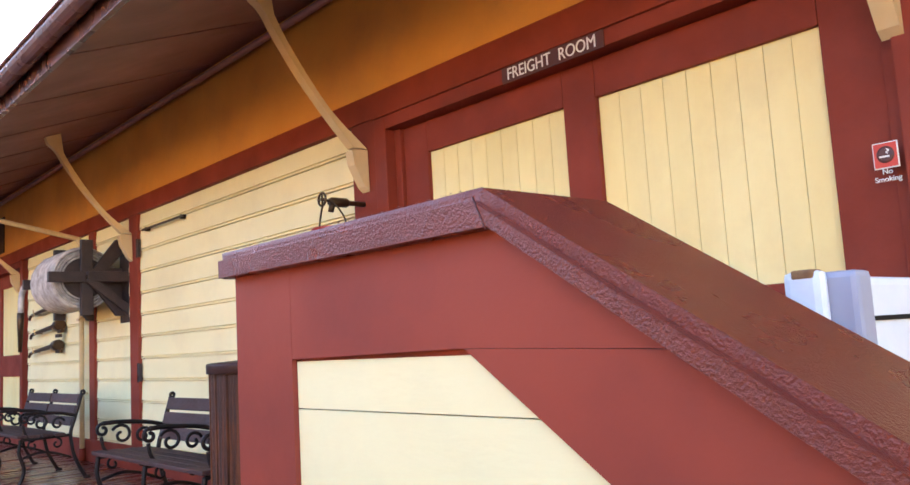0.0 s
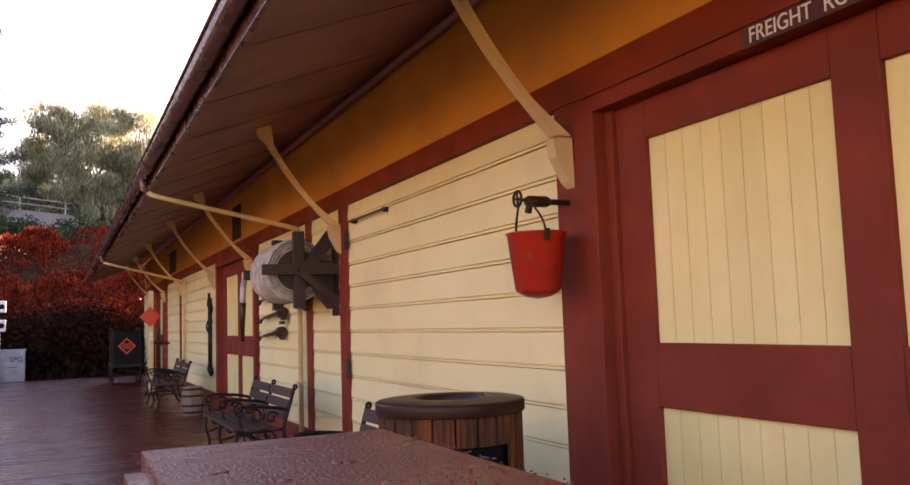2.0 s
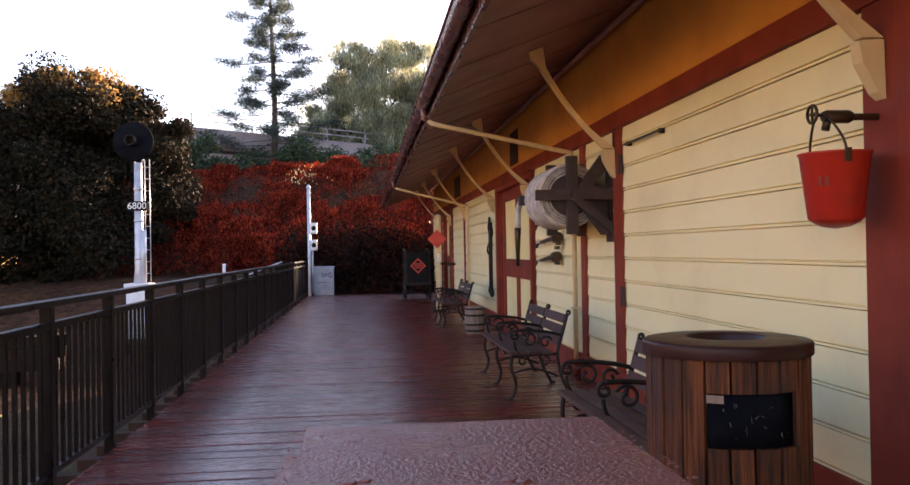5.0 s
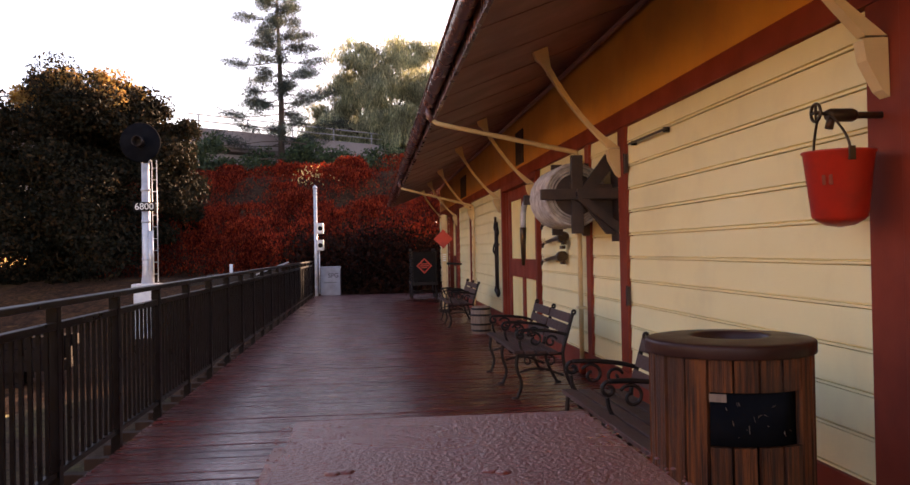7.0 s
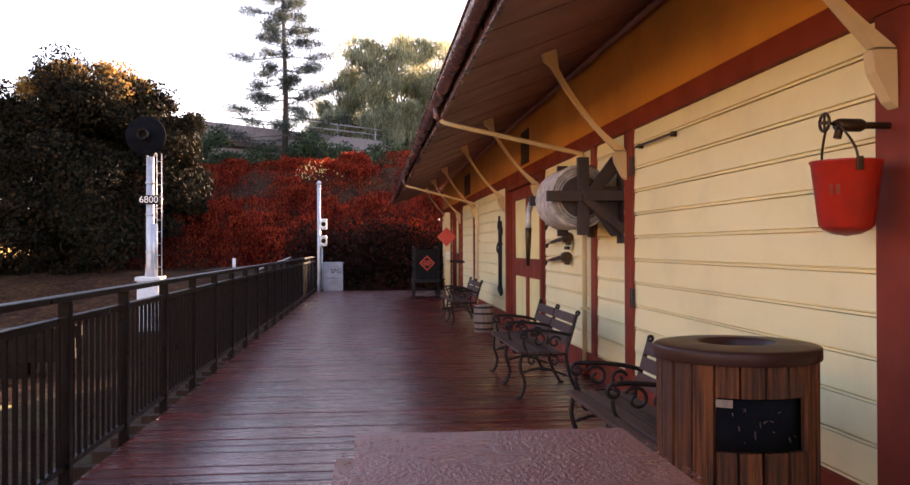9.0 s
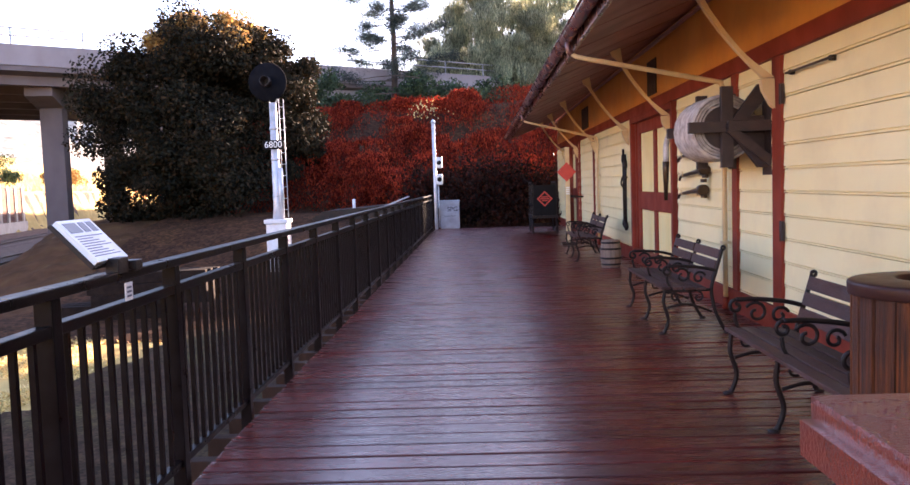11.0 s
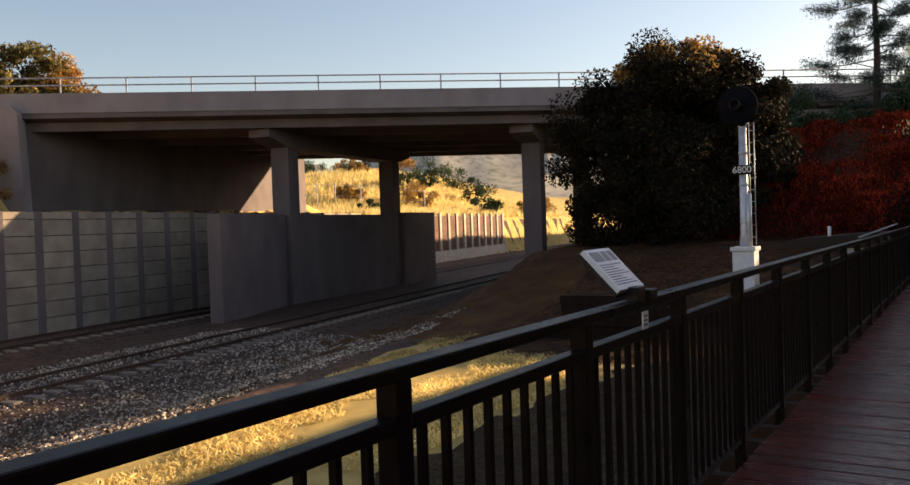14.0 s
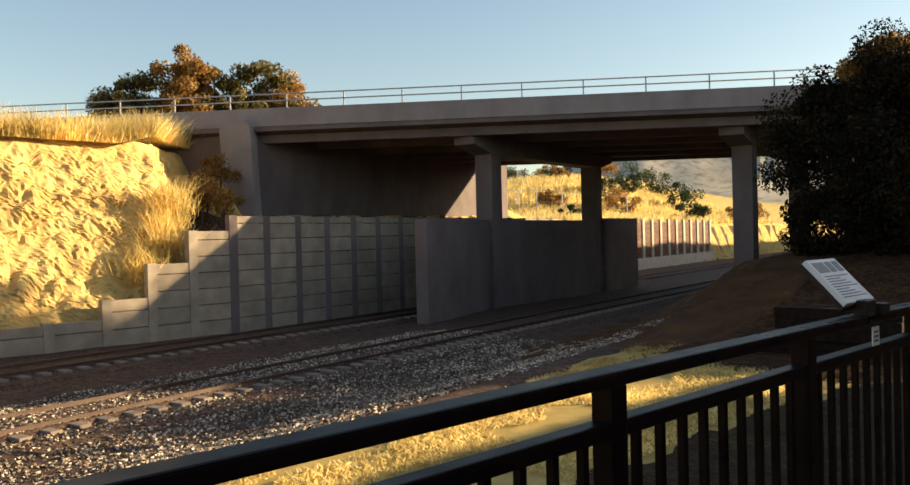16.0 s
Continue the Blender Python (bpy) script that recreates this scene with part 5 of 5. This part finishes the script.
# searchlight signal mast with number plate
mast = thing("signal_mast", "silver railway signal mast with dark round target", "signal", at=(-4.98, 23.2, 0))
part("pedestal", box(-0.27, 0.27, -0.27, 0.27, -1.9, 0.55, 0.03), WHITE, mast, "white painted pedestal cabinet")
part("pedestal_cap", box(-0.31, 0.31, -0.31, 0.31, 0.551, 0.66, 0.02), WHITE, mast)
part("shaft", tube([(0, 0, 0.66), (0, 0, 1.0), (0, 0, 3.7)], [0.14, 0.11, 0.095], 16), SILVER, mast)
part("sleeve", tube([(0.11, -0.02, 0.66), (0.11, -0.02, 2.0)], 0.075, 12), SILVER, mast)
for z in (1.25, 2.2, 3.0):
    part("band", lathe([(0.115, z), (0.12, z + 0.03), (0.115, z + 0.06)], 16), SILVER, mast)
for x in (0.12, 0.24):
    part("ladder_side", tube([(x, 0.16, 0.7), (x, 0.16, 3.8)], 0.014, 6), SILVER, mast)
for i in range(10):
    part("rung", tube([(0.12, 0.16, 0.9 + 0.3 * i), (0.24, 0.16, 0.9 + 0.3 * i)], 0.009, 5), SILVER, mast)
plate = part("number_plate", box(-0.27, 0.27, -0.16, -0.14, 2.48, 2.72, 0.004), DARK, mast, "black plate with white figures")
letters("lettering", "6800", 0.235, LETTER, Matrix.Translation((0, -0.164, 2.6)) @ pose(0, 0, 0, 90, 0, 0), plate)
disc = part("target", lathe([(0.02, -0.02), (0.48, -0.02), (0.5, 0.0), (0.48, 0.02), (0.02, 0.03)], 36), BLACK_MATT, mast, "round black signal target")
disc.matrix_basis = pose(-0.08, -0.12, 4.22, 90, 0, 0)
hood = lathe([(0.13, 0.0), (0.13, 0.34), (0.115, 0.34), (0.11, 0.02)], 24)
part("hood", hood, IRON, mast).matrix_basis = pose(-0.08, -0.13, 4.22, 90, 0, 0)
part("lamp_case", box(-0.22, 0.06, 0.0, 0.34, 4.02, 4.42, 0.04), DARK, mast)
for x in (-0.1, 0.12):
    part("hanger", tube(curve([(x * 0.5, 0, 3.66), (x, 0, 3.78), (x * 0.8, 0.03, 4.0)], 4), 0.025, 7), SILVER, mast)

# low shed and planter behind the railing
shed = thing("low_shed", "low pale shed with dark pitched roof beyond railing", "shed", at=(-3.4, 27.6, 0))
part("walls", box(-1.4, 1.3, 0, 2.6, -1.9, 0.42, 0.02), WHITE, shed)
part("roof", prism([(-1.55, 0.42), (1.45, 0.42), (1.45, 0.5), (1.1, 0.86), (-1.2, 0.7), (-1.55, 0.5)], "y", -0.15, 2.75), IRON, shed)
part("awning", prism([(0.55, 0.7), (1.5, 1.06), (1.5, 1.1), (0.55, 0.75)], "y", -0.2, 0.4), GREYBOX, shed)
part("vent_pipe", tube([(-0.3, 0.5, 0.6), (-0.3, 0.5, 1.05)], 0.05, 8), WHITE, shed)

# stack of old sleepers below the deck
rk = random.Random(6)
for k in range(5):
    for q in range(3):
        x, y = (-7.9 if k < 2 else -7.0) + 0.25 * (rk.random() - 0.5), 19.4 + 0.3 * q + 0.05 * rk.random()
        s = solid("timber_sleeper", box(-0.12, 0.12, -1.28, 1.28, 0, 0.232, 0.015), CREOSOTE, "old black creosoted timber railway sleeper in a stack", "sleeper", "sleeper stack")
        s.matrix_basis = pose(x, y, -1.45 + 0.236 * k, 0, 0, 96 + 5 * (rk.random() - 0.5))

# hinges of the boarded hatch
for zc in (2.11, 0.92):
    hg = thing("strap_hinge", "dark painted butt hinge on the siding hatch", "hinge", at=(2.968, 8.775, zc), group="hatch hinges")
    part("leaf", box(-0.008, 0.02, -0.035, 0.0, -0.085, 0.085, 0.002), REELWOOD, hg)
    part("knuckle", tube([(-0.006, 0.004, -0.09), (-0.006, 0.004, 0.09)], 0.009, 8), REELWOOD, hg)

# thin bar along the top of the siding
bar = thing("iron_bar", "thin dark iron bar fixed along the top siding", "bar", at=(2.955, 8.14, 2.265))
part("rod", box(-0.008, 0.008, -0.47, 0.47, -0.009, 0.009, 0.003), BRONZE, bar)
for y in (-0.4, 0.4):
    part("fixing", box(0.0, 0.05, y - 0.012, y + 0.012, -0.02, 0.02, 0.003), IRON, bar)


# ---- plants ----
rng = np.random.default_rng(11)


def tree(name, label, base, trunk_h, trunk_r, clumps, per, leaf, material, limbs=7, droop=0.0, aspect=0.5, seed=1):
    """Tapered trunk with limbs to the clumps, and a crown of many small leaves."""
    r = np.random.default_rng(seed)
    t = thing(name, label, "tree")
    bx_, by_, bz_ = base
    bm = bmesh.new()
    top = (bx_ + 0.2, by_, bz_ + trunk_h)
    tube(curve([(bx_, by_, bz_ - 0.4), (bx_ + 0.1, by_ + 0.05, bz_ + trunk_h * 0.5), top], 4), trunk_r, 9, bm, 0.55)
    for i in range(0, len(clumps), max(1, len(clumps) // limbs)):
        x, y, z, rr = clumps[i]
        s = Vector((bx_, by_, bz_ + trunk_h * (0.45 + 0.5 * r.random())))
        e = Vector((x, y, z))
        mid = s.lerp(e, 0.5) + Vector((0, 0, 0.12 * (e - s).length))
        tube(curve([s, mid, e], 4), trunk_r * 0.4, 6, bm, 0.3)
    part("trunk", bm, BARK, t)
    pts = clump_points(r, clumps, per)
    part("crown", quads("crown", pts, leaf * (0.6 + 0.8 * r.random(len(pts))), material, r, droop=droop, aspect=aspect), material, t, kind="stuff")
    return t


def ball_clumps(r, c, size, n, rad):
    out = []
    for _ in range(n):
        d = r.normal(size=3)
        d /= np.linalg.norm(d)
        k = r.random() ** 0.4
        out.append((c[0] + d[0] * size[0] * k, c[1] + d[1] * size[1] * k, c[2] + d[2] * size[2] * k, rad * (0.6 + 0.8 * r.random())))
    return out


r1 = np.random.default_rng(21)
oak_c = ball_clumps(r1, (-10.0, 31.0, 4.3), (3.5, 3.0, 3.3), 95, 0.8) + ball_clumps(r1, (-10.0, 30.4, 1.7), (3.0, 2.2, 1.5), 50, 0.8) + ball_clumps(r1, (-6.9, 32.2, 3.6), (1.9, 1.6, 2.2), 30, 0.7) + ball_clumps(r1, (-9.4, 31.3, 6.0), (2.9, 2.2, 1.5), 40, 0.7) + ball_clumps(r1, (-6.9, 32.0, 5.3), (1.6, 1.4, 1.2), 18, 0.6)
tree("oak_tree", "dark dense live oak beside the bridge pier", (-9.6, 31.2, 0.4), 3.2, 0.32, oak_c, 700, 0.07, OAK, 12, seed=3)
# russet leaves on the crown top put sunlight into the leaf colour
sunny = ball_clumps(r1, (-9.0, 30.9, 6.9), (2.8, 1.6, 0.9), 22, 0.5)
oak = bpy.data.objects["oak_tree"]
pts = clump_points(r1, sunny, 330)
part("tip_growth", quads("tip_growth", pts, 0.08, SCRUB, r1), SCRUB, oak, "russet leaves standing for sunlight on the crown top", "stuff")
r1 = np.random.default_rng(22)
for k, (x, y, h, w) in enumerate(((-52.6, 27.2, 8.2, 2.6), (-51.6, 31.6, 7.8, 3.2), (-53.6, 23.9, 5.6, 2.2), (-51.4, 34.6, 6.4, 2.6), (-52.4, 29.4, 6.4, 2.6))):
    c = ball_clumps(r1, (x, y, 7.7 + h * 0.46), (w, w, h * 0.42), 46, 0.7)
    tree("scrub_oak", "autumn tinted scrub oak on the plateau above the bluff", (x, y, 7.0), h * 0.6, 0.2, c, 260, 0.12, (SCRUB, OLIVE, OLIVE, SCRUB, OLIVE)[k], 9, seed=30 + k)
r1 = np.random.default_rng(23)
pep = ball_clumps(r1, (1.6, 56.5, 11.8), (3.5, 2.6, 4.6), 110, 0.85) + ball_clumps(r1, (5.4, 57.5, 11.6), (2.8, 2.4, 4.4), 80, 0.85) + ball_clumps(r1, (-1.2, 57.0, 9.2), (2.4, 2.0, 3.2), 60, 0.8) + ball_clumps(r1, (3.0, 56.0, 8.0), (4.2, 2.0, 2.6), 50, 0.8)
tree("pepper_tree", "tall feathery pale green pepper tree behind the bank", (2.0, 57.0, 4.0), 6.0, 0.4, pep, 640, 0.13, PEPPER, 14, 0.75, 0.16, seed=5)
r1 = np.random.default_rng(24)
shr = ball_clumps(r1, (1.2, 50.0, 5.9), (4.6, 2.0, 1.4), 44, 0.8) + ball_clumps(r1, (-7.3, 42.4, 5.0), (2.4, 1.3, 1.9), 32, 0.65) + ball_clumps(r1, (-2.4, 47.5, 6.0), (3.2, 1.4, 1.3), 34, 0.7)
tree("evergreen_shrub", "dark evergreen shrubs on top of the bank", (1.2, 50.2, 3.6), 1.6, 0.12, shr, 330, 0.1, DARKGREEN, 6, seed=6)
# unseen trees added behind the depot to shade the yard and the vines
r1 = np.random.default_rng(25)
for k, (x, y, h) in enumerate(((12.8, 36.0, 4.0), (17.8, 34.0, 4.6), (15.3, 41.0, 4.2), (21.3, 30.0, 4.6), (14.6, 46.0, 4.2), (15.0, 50.5, 4.2), (14.6, 57.5, 9.2), (14.0, 62.0, 9.2), (10.5, 67.0, 9.5))):
    c = ball_clumps(r1, (x, y, h), (3.4, 3.4, 0.4 * h), 40, 1.2)
    tree("hedge_tree", "unseen evergreen tree added behind the depot for its shade", (x, y, -1.4), 0.7 * h, 0.3, c, 170, 0.24, DARKGREEN, 7, seed=50 + k)

# pine
pine = thing("pine_tree", "tall sparse pine standing on the bank", "tree")
PB = Vector((-4.35, 49.2, 3.8))
bm = bmesh.new()
tube([PB + Vector((0, 0, -0.6)), PB + Vector((0.1, 0, 6)), PB + Vector((-0.1, 0, 13.5))], [0.22, 0.16, 0.05], 9, bm)
r2 = np.random.default_rng(41)
need = []
for i in range(58):
    z = 2.6 + 10.8 * (i / 58) + r2.random() * 0.3
    a = i * 2.4 + r2.random()
    L = (3.9 - 2.0 * (i / 58)) * (0.45 + 0.65 * r2.random())
    s = PB + Vector((0, 0, z))
    e = s + Vector((L * math.cos(a), L * math.sin(a), 0.25 * L * (r2.random() - 0.15)))
    m_ = s.lerp(e, 0.6) + Vector((0, 0, -0.08 * L))
    line = curve([s, m_, e], 5)
    tube(line, 0.035, 5, bm, 0.3)
    for p in line[5:]:
        for _ in range(2):
            q = np.array(p) + r2.normal(size=3) * 0.14
            need.append(q + r2.normal(size=(85, 3)) * np.array([0.26, 0.26, 0.11]))
part("trunk", bm, BARK, pine)
need = np.concatenate(need)
part("crown", quads("crown", need, 0.11, PINE, r2, aspect=0.12), PINE, pine, kind="stuff")

# red vines hanging over the bank
r3 = np.random.default_rng(77)
vine = []
for _ in range(88):
    # weeping mounds: sprays arch out from a crown and hang down as curtains
    x = -11.8 + 21.0 * r3.random()
    y = 31.2 + 11.5 * r3.random()
    top = ground_z(x, y) + (0.9 + 1.2 * r3.random()) * (1 - 0.6 * smooth(34, 39, y))
    R = 0.9 + 1.1 * r3.random()
    for _ in range(30):
        n = 92
        a = r3.random() * 6.28
        t = r3.random((n, 1)) ** 0.62
        L = R * (0.55 + 0.6 * r3.random())
        d = np.array([math.cos(a) * L, math.sin(a) * L - 0.3, 0.3 + 0.3 * r3.random()])
        drop = 1.1 + 1.9 * r3.random()
        vine.append(np.array([x, y, top]) + t ** 0.8 * d + np.array([0, 0, -1.0]) * t ** 2.6 * drop + r3.normal(size=(n, 3)) * (0.04 + 0.05 * t))
for _ in range(260):
    x, y = -11.0 + 20.0 * r3.random(), 32.0 + 11.0 * r3.random()
    vine.append(np.array([x, y, ground_z(x, y) + 0.2]) + r3.normal(size=(110, 3)) * np.array([0.55, 0.5, 0.16]))
# low leaves at the deck's end, coloured dark in place of shade
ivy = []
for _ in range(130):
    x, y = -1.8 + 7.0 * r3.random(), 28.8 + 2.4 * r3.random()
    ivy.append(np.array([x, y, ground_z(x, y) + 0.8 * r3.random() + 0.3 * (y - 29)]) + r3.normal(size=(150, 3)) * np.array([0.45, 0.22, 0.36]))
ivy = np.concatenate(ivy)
vine = np.concatenate(vine)
vines = thing("red_vines", "red autumn vines hanging over the bank", "vines", kind="stuff")
part("foliage", quads("foliage", vine, 0.032 + 0.04 * r3.random(len(vine)), REDVINE, r3, droop=0.6, aspect=0.36), REDVINE, vines, kind="stuff")
part("ivy", quads("ivy", ivy, 0.05 + 0.04 * r3.random(len(ivy)), SHADE_VINE, r3, droop=0.3, aspect=0.5), SHADE_VINE, vines, "vine leaves darkened for shade at the foot of the bank", "stuff")
yel = np.concatenate([np.array([-1.7 + 0.3 * r3.normal(), 37.5 + 0.4 * r3.normal(), 4.9 - 0.5 * k * 0.25]) + r3.normal(size=(16, 3)) * np.array([0.3, 0.2, 0.1]) for k in range(5)])
part("yellow_leaves", quads("yellow_leaves", yel, 0.06, DRYGRASS, r3, droop=0.4), DRYGRASS, vines, kind="stuff")


def grass(name, label, pts, h, material, seed, lean=0.35, wide=1.0):
    """Upright blades: a thin triangle each."""
    r = np.random.default_rng(seed)
    p = np.asarray(pts, float)
    n = len(p)
    a = r.random(n) * 2 * np.pi
    hh = h * (0.5 + r.random(n))
    w = (0.02 + 0.012 * r.random(n)) * wide
    s = np.stack([np.cos(a) * w, np.sin(a) * w, 0 * a], 1)
    tip = p + np.stack([r.normal(size=n) * lean * hh, r.normal(size=n) * lean * hh, hh], 1)
    v = np.stack([p - s, p + s, tip], 1).reshape(-1, 3)
    ob = new(name, pydata(name, v.tolist(), np.arange(3 * n).reshape(-1, 3).tolist(), material))
    return tagged(ob, label, "grass", kind="stuff")


r4 = np.random.default_rng(9)
pts = []
for _ in range(26000):
    y = -22 + 45 * r4.random()
    d = r4.random() ** 2.0 * 7 - 0.25
    x = -35.6 - d - 0.9 * smooth(16.0, 19.5, y) * max(0.0, y - 16.0) - max(0, -y) * 0.25
    pts.append((x, y, 5.8 + 0.04 * d + 0.5 * smooth(15.5, 18.0, y)))
grass("dry_grass", "tall golden dry grass on top of the bluff", pts, 0.95, DRYGRASS, 1, 0.45)
pts = []
for cx, cy, cz in [(-32.6 - 0.25 * k, 16.2 + 0.8 * r4.random() + 0.15 * k, 1.0 + 0.6 * k) for k in range(4)] + [(-32.4, 15.6, 0.6), (-32.3, 15.2, 0.2), (-33.2, 16.9, 3.2), (-33.0, 9.0, -0.9), (-33.0, 12.5, -0.6)]:
    q = np.array([cx, cy, cz]) + r4.normal(size=(260, 3)) * np.array([0.3, 0.42, 0.18])
    pts += q.tolist()
grass("grass_tufts", "golden grass tufts growing on the bluff", pts, 0.7, DRYGRASS, 2, 0.5)
pts = []
for _ in range(40000):
    y = 60 + 75 * r4.random()
    x = TRS * y - 33.6 - 38 * r4.random() ** 1.2
    pts.append((x, y, ground_z(x, y)))
grass("hill_grass", "dry golden grass on the slope beyond the bridge", pts, 0.85, DRYGRASS, 3, wide=3.0)
pts = []
for _ in range(45000):
    x, y = -6.0 - 6.0 * r4.random(), 3 + 17 * r4.random()
    if noise.noise(Vector((x * 0.7, y * 0.7, 2))) > -0.15 and x - TRS * y > -7.8:
        pts.append((x, y, ground_z(x, y) + 0.02))
grass("thin_grass", "short yellow green grass on the strip by the track", pts, 0.05, DRYGRASS, 4, 0.9, 0.8)
r5 = np.random.default_rng(31)
for k, (x, y, s) in enumerate(((-34, 100, 2.2), (-30, 88, 1.8), (-56, 98, 2.4), (-62, 90, 2.8), (-27, 78, 2.0), (-25, 70, 1.8), (-66, 112, 3.2), (-58, 116, 2.6), (-72, 100, 2.4), (-68, 84, 2.0), (-60, 78, 1.4), (-54, 126, 3.4), (-76, 122, 3.6), (-64, 130, 3.0), (-104, 116, 3.4), (-98, 119, 3.8), (-92, 115, 3.0), (-86, 118, 3.6), (-80, 121, 3.4), (-110, 113, 3.2), (-73, 108, 2.0), (-83, 104, 1.8))):
    z = ground_z(x, y)
    c = ball_clumps(r5, (x, y, z + s * 0.6), (s, s, s * 0.55), 14, 0.6 * s / 2)
    tree("hill_shrub", "brown green shrub on the dry slope", (x, y, z), s * 0.5, 0.1, c, 150, 0.16, SCRUB if k % 2 else DARKGREEN, 4, seed=70 + k)

# brown brush on the shaded slope between bluff and bridge
for k, (x, y, z) in enumerate(((-36.0, 20.0, 3.4), (-35.4, 19.4, 2.9), (-36.6, 21.0, 4.4), (-34.9, 20.2, 2.7))):
    c = ball_clumps(r5, (x, y, z + 0.5), (0.9, 0.9, 0.7), 12, 0.4)
    tree("slope_brush", "brown dry brush on the slope beside the bridge", (x, y, z - 0.6), 0.8, 0.05, c, 160, 0.1, SCRUB, 4, droop=0.2, aspect=0.25, seed=130 + k)

# loose ballast stones beside the near track
r6 = np.random.default_rng(51)
base = np.array([(1, 1, 1), (-1, -1, 1), (-1, 1, -1), (1, -1, -1)]) * 0.6
bvs, bfs = [], []
for i in range(34000):
    y = 2.0 + 22 * r6.random()
    off = TRX + 7.6 - 11.4 * r6.random()
    x = off + TRS * y
    dist = abs(off - (TRX - 0.75))
    z = (GZ + 0.085 if dist < 0.85 else GZ + 0.01 if dist < 1.9 else max(ground_z(x, y) + 0.06, GZ + 0.01 - 0.31 * (dist - 1.9)))
    s = 0.022 + 0.03 * r6.random()
    q = base * s * (0.7 + 0.6 * r6.random((4, 3)))
    a = r6.random() * 6.28
    rot = np.array([[math.cos(a), -math.sin(a), 0], [math.sin(a), math.cos(a), 0], [0, 0, 1]])
    k = len(bvs)
    bvs += (q @ rot.T + np.array([x, y, z + 0.01])).tolist()
    bfs += [(k, k + 1, k + 2), (k, k + 3, k + 1), (k, k + 2, k + 3), (k + 1, k + 3, k + 2)]
st = new("ballast_stones", pydata("ballast_stones", bvs, bfs, STONE))
tagged(st, "loose grey ballast stones along the track", "gravel", kind="stuff")
# fallen leaves on the bank and ground
r7 = np.random.default_rng(61)
lv = []
for _ in range(5000):
    x, y = -11 + 9 * r7.random(), 17 + 14 * r7.random()
    lv.append((x, y, ground_z(x, y) + 0.02))
lf = new("fallen_leaves", quads("fallen_leaves", np.array(lv), 0.05, SCRUB, r7))
tagged(lf, "brown fallen leaves scattered on the bank", "leaves", kind="stuff")


# ---- deck boards, one by one ----
pitch = 0.186
r8 = random.Random(4)
variants = []
for v in range(5):
    bm = box(EDGE, WALL - 0.035, 0.008, pitch - 0.009, -0.04, 0.0, 0.005)
    variants.append(mesh_of(bm, DECK))
for i in range(int((Y1 - 2.2) / pitch)):
    ob = part("deck_board", variants[i % 5], DECK, floor)
    ob.location = (0.012 * (r8.random() - 0.5), 2.2 + pitch * i + 0.003 * (r8.random() - 0.5), 0.005 * (r8.random() - 0.5))
    ob.rotation_euler.x = radians(0.9 * (r8.random() - 0.5))
nv, nf = [], []
for i in range(90):
    for x in [EDGE + 0.12 + 0.61 * k for k in range(7)]:
        for dy in (0.045, 0.135):
            cx, cy = x + 0.012 * r8.random(), 2.2 + pitch * i + dy + 0.008 * r8.random()
            k = len(nv)
            nv += [(cx + 0.0055 * math.cos(a), cy + 0.0055 * math.sin(a), 0.0045) for a in [math.pi / 3 * j for j in range(6)]]
            nf.append(tuple(range(k, k + 6)))
part("nail_heads", pydata("nail_heads", nv, nf, IRON), IRON, floor, kind="stuff")
sv, sf = [], []
for _ in range(420):
    cx, n, L, w = EDGE + 0.2 + 3.6 * r8.random(), r8.randrange(150), 0.05 + 0.4 * r8.random() ** 2, 0.0012 + 0.002 * r8.random()
    cy = 2.2 + pitch * n + 0.02 + 0.14 * r8.random()
    k = len(sv)
    sv += [(cx - L / 2, cy, 0.0048), (cx, cy - w, 0.0048), (cx + L / 2, cy + 0.004 * (r8.random() - 0.5), 0.0048), (cx + 0.1 * L, cy + w, 0.0048)]
    sf.append((k, k + 1, k + 2, k + 3))
part("splits", pydata("splits", sv, sf, DARK), DARK, floor, "dark splits in the boards", "stuff")
